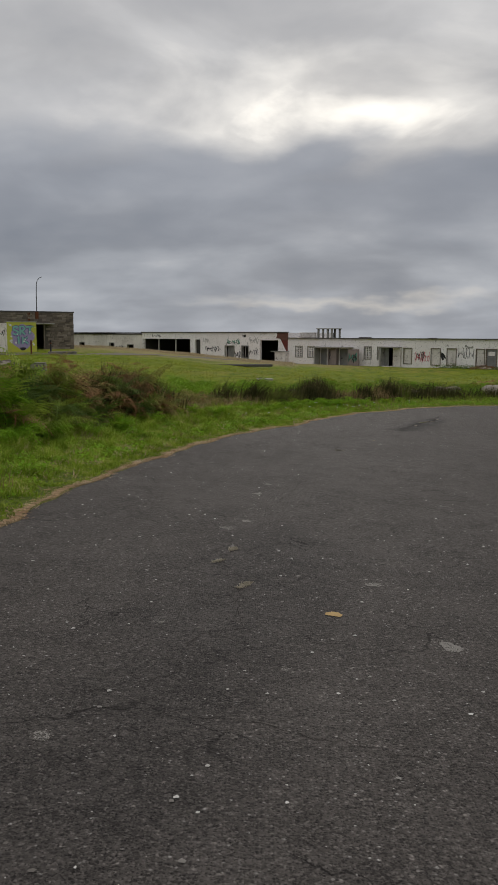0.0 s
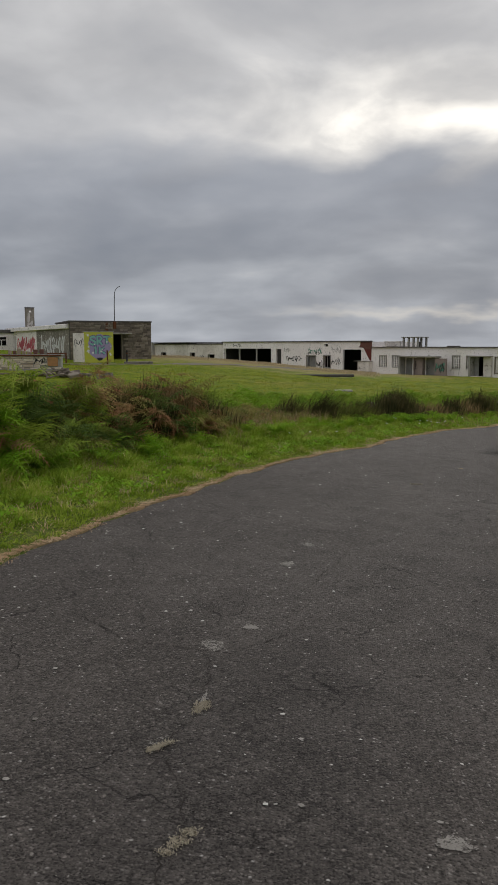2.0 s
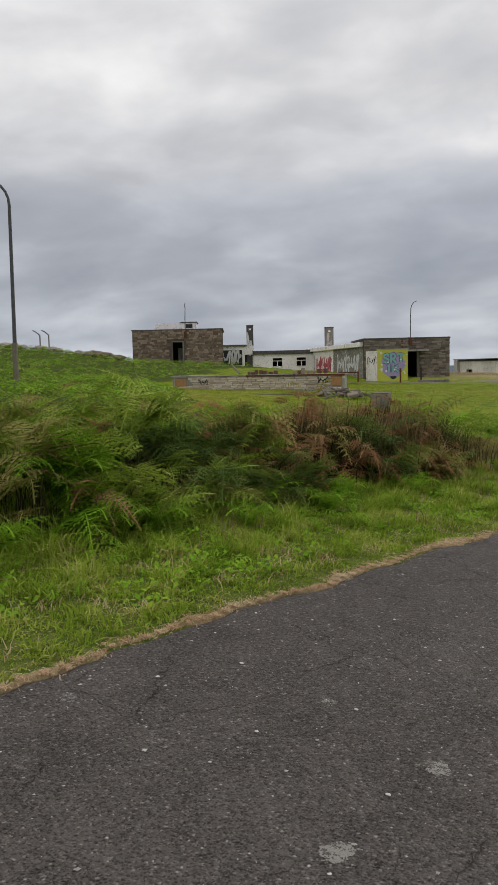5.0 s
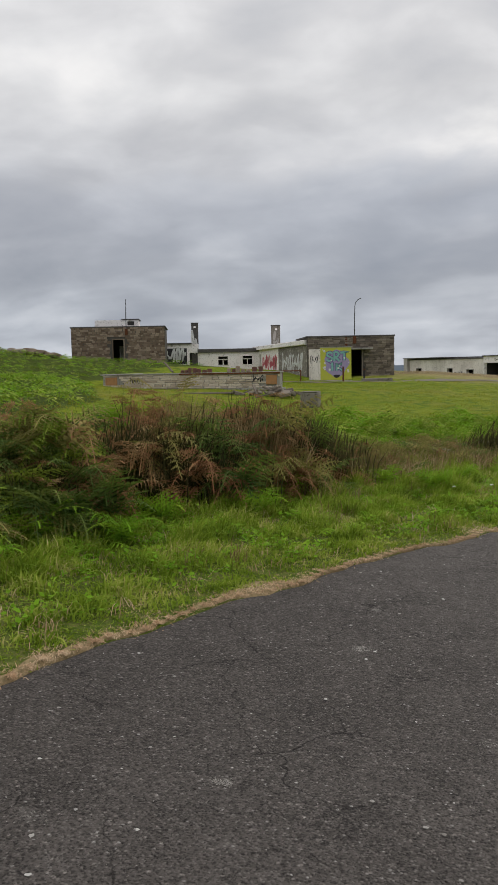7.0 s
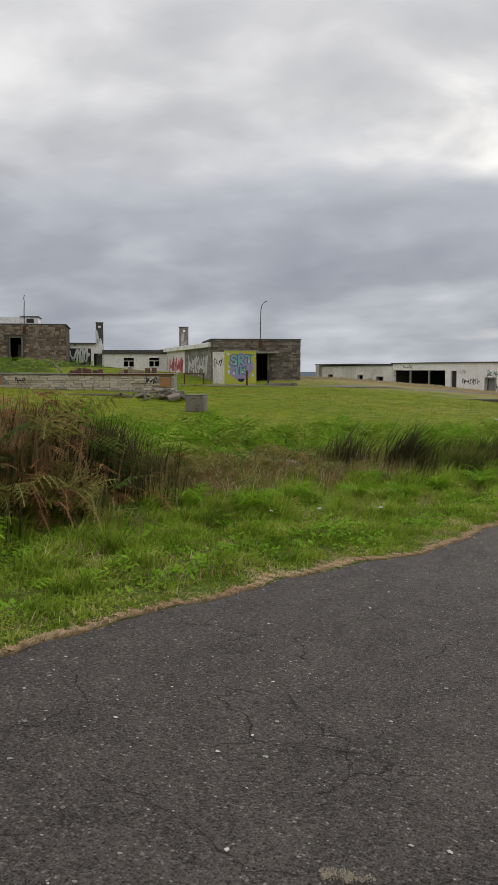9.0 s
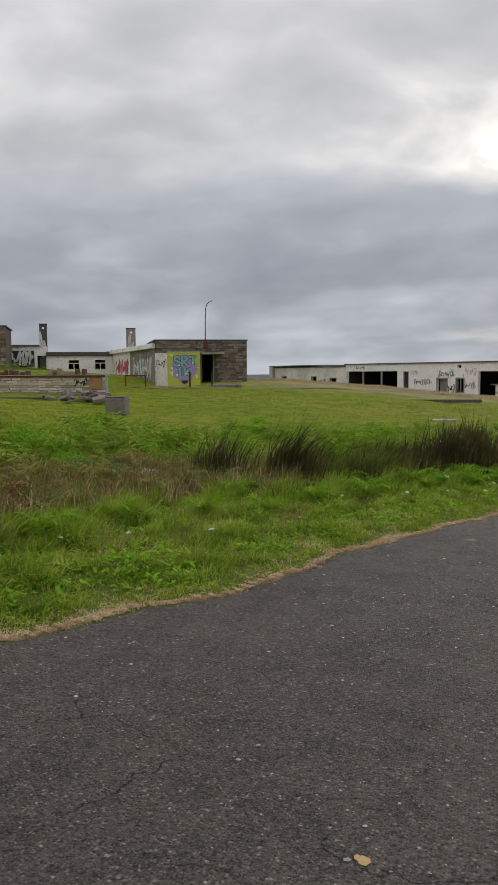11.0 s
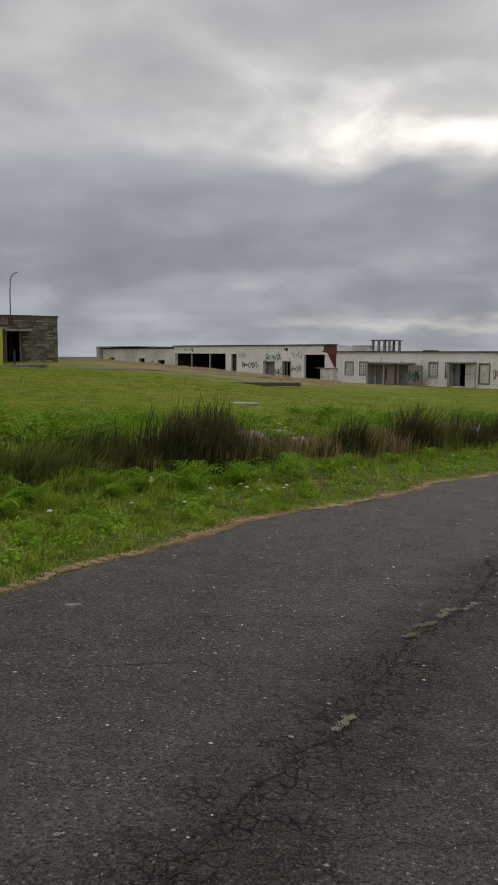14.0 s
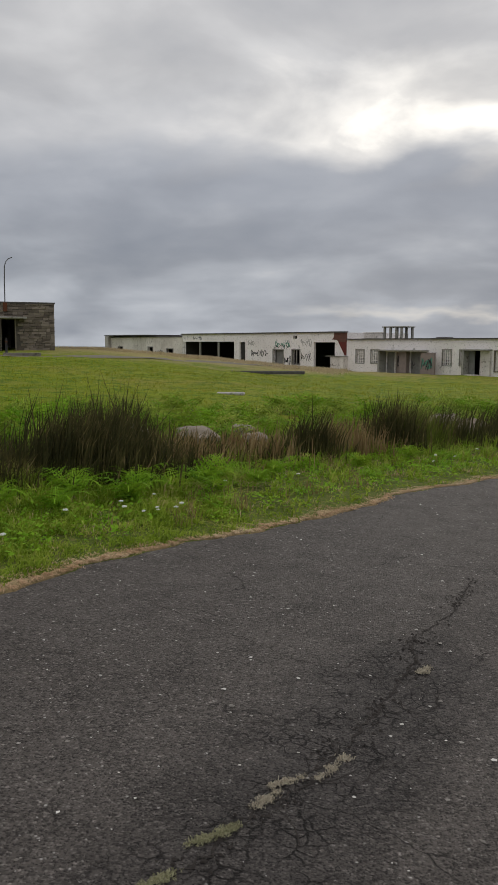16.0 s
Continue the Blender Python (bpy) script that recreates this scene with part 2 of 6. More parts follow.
def whitewash(base, stain, dark, amount=0.5):
    def build(n):
        big, mid, fine = n.noise(0.35, 5.0, 0.65, n.where), n.noise(1.7, 6.0, 0.7, n.where), n.noise(22.0, 4.0, 0.7, n.where)
        runs = n.noise(1.0, 5.0, 0.65, n.vec("MULTIPLY", n.where, (3.2, 3.2, 0.35)))
        c = n.mix(n.ramp(big, (0.42, 0.0), (0.68, amount)), base, stain)
        c = n.mix(n.ramp(runs, (0.52, 0.0), (0.72, amount)), c, stain)
        c = n.mix(n.ramp(mid, (0.59, 0.0), (0.66, 0.8)), c, dark)
        flake = n.noise(7.5, 6.0, 0.75, n.where)
        c = n.mix(n.ramp(flake, (0.57, 0.0), (0.62, 0.85)), c, dark)
        c = n.mix(n.ramp(fine, (0.55, 0.0), (0.8, 0.25)), c, dark)
        finish(n, c, 0.9, n.math("ADD", fine, mid), 0.4)
    return build


def rubble(a, b, c, moss=(0.09, 0.10, 0.05)):
    """Stones that differ from one another."""
    def build(n):
        own = n.add("ShaderNodeObjectInfo").outputs["Random"]
        isle = n.add("ShaderNodeNewGeometry").outputs["Random Per Island"]
        r = n.math("FRACT", n.math("ADD", own, isle))
        grain, spots = n.noise(16.0, 5.0, 0.7, n.where), n.noise(0.8, 5.0, 0.65, n.world)
        col = n.ramp(r, (0.0, a), (0.5, b), (1.0, c))
        col = n.mix(n.ramp(grain, (0.35, 0.0), (0.75, 0.55)), col, n.mix(0.5, col, (0.04, 0.035, 0.03)))
        col = n.mix(n.ramp(spots, (0.52, 0.0), (0.72, 0.6)), col, moss)
        finish(n, col, 0.92, grain, 0.5)
    return build


def plain(colour, wear, rough=0.8, scale=6.0, metal=0.0, amount=0.6):
    def build(n):
        a, b = n.noise(scale, 5.0, 0.65, n.where), n.noise(scale * 6, 4.0, 0.7, n.where)
        c = n.mix(n.ramp(a, (0.42, 0.0), (0.7, amount)), colour, wear)
        c = n.mix(n.ramp(b, (0.5, 0.0), (0.8, amount * 0.5)), c, wear)
        finish(n, c, rough, b, 0.3, metal)
    return build


def sea(n):
    w = n.noise(0.05, 5.0, 0.6, n.vec("MULTIPLY", n.world, (1.0, 0.3, 1.0)))
    finish(n, n.mix(w, (0.10, 0.13, 0.16), (0.17, 0.20, 0.235)), 0.9, w, 0.2, depth=0.5)
    n.put(n.bsdf.inputs["Specular IOR Level"], 0.0)


M_ASPHALT = material("asphalt", asphalt)
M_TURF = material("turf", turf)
M_SEA = material("sea", sea)
M_GRASS = material("grass_blades", leafy((0.0, (0.085, 0.135, 0.016)), (0.3, (0.190, 0.290, 0.028)), (0.6, (0.320, 0.430, 0.050)), (0.80, (0.45, 0.48, 0.11)), (0.93, (0.58, 0.50, 0.22)), (1.0, (0.62, 0.46, 0.25))))
M_STRAW = material("dry_straw", leafy((0.0, (0.42, 0.26, 0.15)), (0.45, (0.66, 0.46, 0.29)), (1.0, (0.84, 0.69, 0.49)), through_it=(0.24, 0.17, 0.10)))
M_PALE = material("pale_green_straw", leafy((0.0, (0.36, 0.28, 0.17)), (0.6, (0.56, 0.46, 0.30)), (1.0, (0.50, 0.46, 0.25)), through_it=(0.22, 0.18, 0.10)))
M_FIELD = material("field_blades", leafy((0.0, (0.115, 0.145, 0.011)), (0.3, (0.210, 0.245, 0.018)), (0.7, (0.325, 0.340, 0.032)), (1.0, (0.48, 0.39, 0.11)), patches=0.6))
M_BRACKEN = material("bracken_green", leafy((0.0, (0.125, 0.195, 0.028)), (0.4, (0.240, 0.350, 0.045)), (0.75, (0.37, 0.47, 0.070)), (0.93, (0.47, 0.50, 0.12)), (1.0, (0.50, 0.37, 0.14))))
M_OLIVE_FERN = material("bracken_yellowing", leafy((0.0, (0.17, 0.165, 0.045)), (0.4, (0.29, 0.28, 0.075)), (0.75, (0.42, 0.37, 0.12)), (1.0, (0.50, 0.35, 0.15)), through_it=(0.25, 0.2, 0.05)))
M_BRACKEN_DARK = material("bracken_dark", leafy((0.0, (0.060, 0.105, 0.030)), (0.6, (0.140, 0.215, 0.050)), (1.0, (0.27, 0.31, 0.08))))
M_RUST = material("bracken_rust", leafy((0.0, (0.17, 0.080, 0.042)), (0.35, (0.32, 0.150, 0.070)), (0.65, (0.43, 0.26, 0.115)), (1.0, (0.52, 0.40, 0.19)), through_it=(0.22, 0.16, 0.08)))
M_REED = material("rush_dark", leafy((0.0, (0.022, 0.024, 0.011)), (0.45, (0.052, 0.055, 0.021)), (0.8, (0.120, 0.105, 0.042)), (1.0, (0.36, 0.27, 0.13)), through_it=(0.12, 0.10, 0.04)))
M_STALK = material("dry_stalks", leafy((0.0, (0.14, 0.092, 0.042)), (0.5, (0.28, 0.19, 0.088)), (1.0, (0.48, 0.38, 0.21)), through_it=(0.22, 0.16, 0.08)))
M_BRIGHT = material("fern_bright", leafy((0.0, (0.12, 0.28, 0.016)), (0.6, (0.22, 0.42, 0.026)), (1.0, (0.36, 0.50, 0.05))))
M_OLIVE = material("olive_grass", leafy((0.0, (0.050, 0.078, 0.016)), (0.5, (0.115, 0.150, 0.028)), (0.8, (0.21, 0.20, 0.065)), (1.0, (0.38, 0.31, 0.14))))
M_PETAL = material("petals", plain((0.75, 0.75, 0.70), (0.55, 0.55, 0.45)))
M_WHITE = material("weathered_whitewash", whitewash((0.93, 0.89, 0.875), (0.78, 0.735, 0.715), (0.30, 0.28, 0.26), 0.45))
M_WHITE_SHABBY = material("stained_render", whitewash((0.80, 0.755, 0.71), (0.50, 0.455, 0.41), (0.17, 0.15, 0.13), 0.75))
M_GREY = material("grey_render", whitewash((0.50, 0.475, 0.45), (0.28, 0.265, 0.25), (0.12, 0.112, 0.10), 0.9))
M_PEELING = material("peeling_render", whitewash((0.24, 0.215, 0.19), (0.13, 0.12, 0.105), (0.74, 0.71, 0.66), 0.8))
M_CONCRETE = material("concrete", whitewash((0.37, 0.36, 0.33), (0.24, 0.23, 0.205), (0.11, 0.105, 0.09), 0.8))
M_CAP = material("dark_roof_edge", plain((0.085, 0.08, 0.078), (0.17, 0.16, 0.15)))
# near-black; on inner faces it stands in for the shade indoors
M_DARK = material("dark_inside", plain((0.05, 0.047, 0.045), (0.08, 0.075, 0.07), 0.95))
M_STONE = material("grey_stone", rubble((0.125, 0.104, 0.086), (0.215, 0.182, 0.150), (0.33, 0.285, 0.235), (0.145, 0.128, 0.098)))
M_STONE_BROWN = material("brown_stone", rubble((0.150, 0.105, 0.075), (0.270, 0.205, 0.150), (0.42, 0.335, 0.255), (0.19, 0.155, 0.11)))
M_MORTAR = material("mortar", plain((0.115, 0.105, 0.09), (0.07, 0.065, 0.055), 0.95, 4.0))
M_BLOCK = material("wall_block", rubble((0.45, 0.37, 0.29), (0.66, 0.57, 0.465), (0.78, 0.70, 0.59), (0.36, 0.285, 0.215)))
M_ROCK_BROWN = material("brown_rock", rubble((0.14, 0.105, 0.075), (0.20, 0.155, 0.11), (0.27, 0.215, 0.16), (0.12, 0.11, 0.06)))
M_ROCK = material("pale_rock", rubble((0.27, 0.225, 0.18), (0.36, 0.31, 0.26), (0.45, 0.40, 0.34), (0.20, 0.17, 0.12)))
M_CHIP = material("pale_chippings", rubble((0.16, 0.145, 0.13), (0.38, 0.36, 0.33), (0.76, 0.74, 0.70), (0.30, 0.28, 0.25)))
M_RUSTY = material("rusty_iron", plain((0.16, 0.065, 0.035), (0.07, 0.035, 0.025), 0.85, 12.0, 0.2))
M_IRON = material("painted_steel", plain((0.12, 0.12, 0.125), (0.06, 0.06, 0.06), 0.55, 9.0, 0.4))
M_WOOD = material("grey_timber", plain((0.22, 0.19, 0.15), (0.12, 0.10, 0.08), 0.85, 8.0))
M_DOOR = material("grey_door", plain((0.25, 0.25, 0.24), (0.14, 0.135, 0.13), 0.7, 3.0))
M_PINK = material("pink_plaster", plain((0.30, 0.245, 0.225), (0.19, 0.165, 0.15), 0.9, 3.0))
M_BARE = material("bare_plaster", plain((0.17, 0.085, 0.068), (0.10, 0.06, 0.05), 0.9, 3.0))
M_RED = material("red_oxide", plain((0.17, 0.045, 0.038), (0.10, 0.05, 0.04), 0.85, 3.0))
M_ORANGE = material("orange_board", plain((0.42, 0.22, 0.10), (0.25, 0.15, 0.08), 0.85, 5.0))
M_INK = material("black_spray", plain((0.035, 0.034, 0.036), (0.09, 0.09, 0.09), 0.8, 14.0))
M_PAINT_PINK = material("pink_spray", plain((0.60, 0.12, 0.16), (0.45, 0.22, 0.22), 0.8, 14.0))
M_PAINT_GREEN = material("green_spray", plain((0.10, 0.30, 0.22), (0.18, 0.28, 0.22), 0.8, 14.0))
M_PAINT_TEAL = material("teal_spray", plain((0.20, 0.47, 0.42), (0.32, 0.52, 0.45), 0.8, 9.0))
M_PAINT_LILAC = material("lilac_spray", plain((0.34, 0.28, 0.47), (0.42, 0.38, 0.50), 0.8, 6.0))
M_PAINT_VIOLET = material("violet_spray", plain((0.14, 0.09, 0.24), (0.20, 0.15, 0.30), 0.8, 8.0))
M_PAINT_LIME = material("lime_spray", plain((0.52, 0.53, 0.07), (0.44, 0.44, 0.14), 0.8, 5.0))
M_PAINT_WHITE = material("white_spray", plain((0.72, 0.72, 0.72), (0.55, 0.55, 0.55), 0.8, 9.0))
M_OCHRE = material("ochre_patch", plain((0.52, 0.36, 0.16), (0.40, 0.28, 0.14), 0.9, 30.0))
M_PATCH = material("pale_patch", scuff)
M_CRACK = material("crack_fill", plain((0.030, 0.026, 0.024), (0.075, 0.066, 0.058), 0.95, 30.0))
# stalk colour taken almost to black as the shade in the bracken's gaps
M_SHADE = material("bracken_stalk_shade", leafy((0.0, (0.022, 0.025, 0.010)), (0.6, (0.055, 0.052, 0.020)), (1.0, (0.15, 0.105, 0.05)), through_it=(0.06, 0.05, 0.02)))
M_OLD = material("old_concrete", whitewash((0.24, 0.22, 0.19), (0.16, 0.145, 0.12), (0.09, 0.08, 0.065), 0.8))
M_MOSS = material("crack_moss", plain((0.34, 0.33, 0.20), (0.22, 0.22, 0.12), 0.95, 60.0))
M_TUFT = material("crack_straw", plain((0.50, 0.45, 0.35), (0.34, 0.30, 0.22), 0.95, 60.0))
M_LITTER = material("grass_litter", plain((0.36, 0.27, 0.15), (0.13, 0.11, 0.05), 0.95, 30.0, amount=0.95))
M_DIRT = material("bare_dirt", plain((0.20, 0.18, 0.14), (0.13, 0.12, 0.09), 0.95, 3.0))


# ---- shapes ----
def link_mesh(name, bm, mat):
    me = bpy.data.meshes.new(name)
    bmesh.ops.recalc_face_normals(bm, faces=bm.faces)
    bm.to_mesh(me)
    bm.free()
    me.materials.append(mat)
    return me


def part(name, bm, mat, parent=None, label=""):
    ob = new(name, link_mesh(name, bm, mat))
    if parent is not None:
        ob.parent = parent
    return tagged(ob, label)


def box(bm, x0, x1, y0, y1, z0, z1, bevel=0.0, skew=(0, 0)):
    """An upright box; skew moves its top."""
    vs = [bm.verts.new((x + (skew[0] if z == z1 else 0), y + (skew[1] if z == z1 else 0), z)) for z in (z0, z1) for y in (y0, y1) for x in (x0, x1)]
    fs = [bm.faces.new([vs[i] for i in q]) for q in ((0, 2, 3, 1), (4, 5, 7, 6), (0, 1, 5, 4), (2, 6, 7, 3), (0, 4, 6, 2), (1, 3, 7, 5))]
    if bevel:
        edges = list({e for f in fs for e in f.edges})
        bmesh.ops.bevel(bm, geom=edges, offset=bevel, segments=1, affect="EDGES")
    return bm


def boxes(*rows, bevel=0.0):
    bm = bmesh.new()
    for r in rows:
        box(bm, *r, bevel=bevel)
    return bm


def pierced(x0, x1, z0, z1, y0, y1, holes=()):
    """A wall between y0 and y1 with rectangular holes (x0, x1, z0, z1) through it."""
    bm = bmesh.new()
    xs = sorted({x0, x1, *(min(max(v, x0), x1) for h in holes for v in h[:2])})
    zs = sorted({z0, z1, *(min(max(v, z0), z1) for h in holes for v in h[2:])})
    full = {(i, k): not any(h[0] < (xs[i] + xs[i + 1]) / 2 < h[1] and h[2] < (zs[k] + zs[k + 1]) / 2 < h[3] for h in holes)
            for i in range(len(xs) - 1) for k in range(len(zs) - 1)}
    seen = {}

    def v(i, k, y):
        return seen.setdefault((i, k, y), None) or seen.update({(i, k, y): bm.verts.new((xs[i], y, zs[k]))}) or seen[(i, k, y)]

    for (i, k), there in full.items():
        if not there:
            continue
        for y in (y0, y1):
            bm.faces.new((v(i, k, y), v(i + 1, k, y), v(i + 1, k + 1, y), v(i, k + 1, y)))
        for (di, dk), (a, b) in (((-1, 0), ((0, 0), (0, 1))), ((1, 0), ((1, 0), (1, 1))), ((0, -1), ((0, 0), (1, 0))), ((0, 1), ((0, 1), (1, 1)))):
            if not full.get((i + di, k + dk), False):
                bm.faces.new((v(i + a[0], k + a[1], y0), v(i + b[0], k + b[1], y0), v(i + b[0], k + b[1], y1), v(i + a[0], k + a[1], y1)))
    return bm


def tube(bm, path, radii, sides=8):
    """A round rod along a path."""
    rings = []
    path = [Vector(p) for p in path]
    for n, p in enumerate(path):
        ahead = (path[min(n + 1, len(path) - 1)] - path[max(n - 1, 0)]).normalized()
        side = ahead.cross(Vector((0.31, 0.95, 0.02))).normalized()
        over = ahead.cross(side)
        r = radii[n] if isinstance(radii, (list, tuple)) else radii
        rings.append([bm.verts.new(p + side * math.cos(a) * r + over * math.sin(a) * r) for a in (2 * math.pi * k / sides for k in range(sides))])
    for a, b in zip(rings, rings[1:]):
        for k in range(sides):
            bm.faces.new((a[k], a[(k + 1) % sides], b[(k + 1) % sides], b[k]))
    bm.faces.new(rings[0]), bm.faces.new(rings[-1])
    return bm


def ribbon(bm, pts, width, y):
    """A flat painted stroke on a wall that faces -y, through points (x, z)."""
    pts = [Vector((p[0], 0, p[1])) for p in pts]
    last = None
    for n, p in enumerate(pts):
        ahead = pts[min(n + 1, len(pts) - 1)] - pts[max(n - 1, 0)]
        side = Vector((-ahead.z, 0, ahead.x)).normalized() * width / 2
        pair = [bm.verts.new((q.x, y, q.z)) for q in (p - side, p + side)]
        if last:
            bm.faces.new((last[0], pair[0], pair[1], last[1]))
        last = pair
    return bm


def scribble(x0, x1, z0, z1, width, y, seed, strokes=3, knots=9):
    """Spray-painted loops within a rectangle."""
    rnd, bm = random.Random(seed), bmesh.new()
    for s in range(strokes):
        a, b = rnd.random() * 6, rnd.uniform(5, 9)
        c0 = x0 + (x1 - x0) * s / strokes
        pts = []
        for k in range(knots * 4):
            u = k / (knots * 4 - 1)
            pts.append((c0 + (x1 - x0) / strokes * (u * 0.8 + 0.18 * math.sin(b * u * 2 + a)) + 0.0, z0 + (z1 - z0) * (0.5 + 0.46 * math.sin(b * 1.7 * u + a * 2) * math.cos(2.1 * u + s))))
        ribbon(bm, pts, width * rnd.uniform(0.7, 1.2), y)
    return bm


def thing(name, m, label, category, group="", kind=""):
    ob = new(name)
    ob.matrix_world = m
    ob.empty_display_size = 0.3
    return tagged(ob, label, category, group, kind)


def fast_mesh(name, verts, tris, mat):
    me = bpy.data.meshes.new(name)
    verts, tris = np.asarray(verts, np.float32), np.asarray(tris, np.int32)
    me.vertices.add(len(verts))
    me.vertices.foreach_set("co", verts.ravel())
    me.loops.add(tris.size)
    me.loops.foreach_set("vertex_index", tris.ravel())
    me.polygons.add(len(tris))
    me.polygons.foreach_set("loop_start", np.arange(0, tris.size, 3, dtype=np.int32))
    me.update(calc_edges=True)
    me.materials.append(mat)
    return me


# ---- the lie of the land ----
SLOPE = (-0.04197, -0.0351)
EDGE = np.array([(-2.7, -14), (-2.65, 0), (-2.45, 3), (-2.11, 6.48), (-1.87, 8.7), (-1.55, 10.8), (-1.1, 12.6), (-0.6, 15.0), (0.1, 16.9), (0.86, 18.4), (1.44, 20.5),
                 (2.04, 22), (2.85, 24.15), (3.54, 25.6), (4.5, 27), (5.5, 29.2), (6.9, 31.4), (9, 34.2), (12, 37), (16, 39.5), (22, 42), (30, 44), (48, 46)], float)
RIGHT = np.array([(6.2, -14), (6.2, 0), (6.3, 6), (6.8, 12), (8.0, 18), (10.0, 23), (13, 27), (18, 31), (24, 33.5), (31, 35), (48, 37)], float)
# ground heights away from the road: x, y, z
SPOTS = np.array([(-17.6, 76, 0.12), (-24.5, 72, -0.1), (-20, 68, -0.2), (-29, 49.5, 0.1), (-17, 50, -0.22), (-11, 40.5, -0.72), (0.4, 47.5, -1.18), (2.4, 32.5, -1.22), (7, 38, -1.5),
                  (-41, 75.5, 1.7), (-50, 72.5, 1.85), (-40, 87, 1.0), (-45, 84, 1.6), (-30, 126, -0.5), (-16.5, 114, -0.95), (-9, 107, -1.25), (0.4, 98.5, -1.85), (6, 93, -1.85),
                  (12, 87, -1.88), (18, 81, -1.8), (26, 74, -1.8), (35, 66, -1.9), (-44, 57, 2.6), (-52, 57, 3.6), (-60, 45, 3.4), (-21, 28.5, 0.65), (-35, 40, 1.7), (-12, 20, 0.35), (-10, 60, -0.6),
                  (0, 72, -1.45), (12, 60, -1.9), (25, 52, -2.1), (-20, 100, -0.5), (-8, 28, -0.25), (-30, 10, 1.3), (30, -10, -1.0), (60, 30, -3.0), (-14, 88, -0.15), (-9, 84, -0.45), (-70, 90, 2.5)], float)


def tps(a, b):
    r2 = ((a[:, None, :] - b[None, :, :]) ** 2).sum(-1)
    return r2 * np.log(r2 + 1e-9) * 0.5


n_spots = len(SPOTS)
TABLE = np.zeros((n_spots + 3, n_spots + 3))
TABLE[:n_spots, :n_spots] = tps(SPOTS[:, :2], SPOTS[:, :2]) + np.eye(n_spots) * 6.0
TABLE[:n_spots, n_spots:] = np.c_[np.ones(n_spots), SPOTS[:, :2]]
TABLE[n_spots:, :n_spots] = TABLE[:n_spots, n_spots:].T
BEND = np.linalg.solve(TABLE, np.r_[SPOTS[:, 2], 0, 0, 0])


def away(xy, line):
    """Distance to a line of points, and the side (positive to its left)."""
    best, side = np.full(len(xy), 1e9), np.zeros(len(xy))
    for a, b in zip(line[:-1], line[1:]):
        v = b - a
        k = np.clip(((xy - a) @ v) / (v @ v), 0, 1)
        d = np.hypot(*(xy - a - k[:, None] * v).T)
        cross = v[0] * (xy[:, 1] - a[1]) - v[1] * (xy[:, 0] - a[0])
        closer = d < best
        best[closer], side[closer] = d[closer], np.sign(cross[closer])
    return best * np.where(side == 0, 1, side)


def road_z(xy):
    return xy[:, 0] * SLOPE[0] + xy[:, 1] * SLOPE[1]


def wobble(xy, size, seed):
    """Smooth unevenness from a few crossing waves."""
    rnd, out = np.random.RandomState(seed), np.zeros(len(xy))
    for k in range(7):
        a, f = rnd.uniform(0, 6.28), rnd.uniform(0.5, 1.8) / size
        out += np.sin(6.28 * f * (xy[:, 0] * math.cos(a) + xy[:, 1] * math.sin(a)) + rnd.uniform(0, 6.28)) / 7
    return out


def ground_z(xy):
    """The height of the ground at places (x, y)."""
    xy = np.asarray(xy, float)
    far = np.hypot(xy[:, 0] + 10, xy[:, 1] - 60)
    hold = np.clip(115 / np.maximum(far, 1e-6), None, 1.0)
    at = np.c_[-10 + (xy[:, 0] + 10) * hold, 60 + (xy[:, 1] - 60) * hold]
    field = tps(at, SPOTS[:, :2]) @ BEND[:n_spots] + BEND[n_spots] + at @ BEND[n_spots + 1:]
    field = field + 0.10 * wobble(xy, 7.0, 3) + 0.04 * wobble(xy, 1.8, 4)
    left, right = away(xy, EDGE), -away(xy, RIGHT)
    d = np.maximum(left, right)
    plane = road_z(xy)
    k = np.clip((d - 0.8) / 11.0, 0, 1)
    k = k * k * (3 - 2 * k)
    verge = plane + np.clip(d, 0, 3.0) * 0.035 + 0.015 * wobble(xy, 0.9, 5)
    z = np.where(d > 0, verge * (1 - k) + field * k, plane - np.clip(-d * 0.4, 0, 0.07))
    fall = np.clip((far - 130) / 120, 0, 1)
    return z * (1 - fall) - 16.0 * fall * fall * (3 - 2 * fall)


def axis(lo, hi, fine_lo, fine_hi, step, grow=1.13):
    vals = list(np.arange(fine_lo, fine_hi, step))
    s = step
    while vals[-1] < hi:
        s *= grow
        vals.append(vals[-1] + s)
    s = step
    while vals[0] > lo:
        s *= grow
        vals.insert(0, vals[0] - s)
    return np.array(vals)


hill_line = np.array([(-2.0, -6), (-4.5, 9), (-7.5, 17), (-15, 31), (-31, 50.5), (-33, 60), (-37.5, 72.5), (-30, 110)], float)
xs, ys = axis(-420, 420, -14, 14, 0.3), axis(-300, 520, -2, 44, 0.3)
gx, gy = np.meshgrid(xs, ys)
flat_xy = np.c_[gx.ravel(), gy.ravel()]
nx, ny = len(xs), len(ys)
cell = (np.arange(ny - 1)[:, None] * nx + np.arange(nx - 1)[None, :]).ravel()
tris = np.r_[np.c_[cell, cell + 1, cell + nx + 1], np.c_[cell, cell + nx + 1, cell + nx]]
ground = new("ground", fast_mesh("ground", np.c_[flat_xy, ground_z(flat_xy)], tris, M_TURF))
beside = away(flat_xy, EDGE)
floor_share = np.clip(0.5 + away(flat_xy, hill_line) * 0.5, 0, 1) * np.clip((beside - 3.2) / 1.2, 0, 1) * np.clip((flat_xy[:, 0] + 74) / 6, 0, 1) * np.clip((84 - flat_xy[:, 1]) / 3, 0, 1)
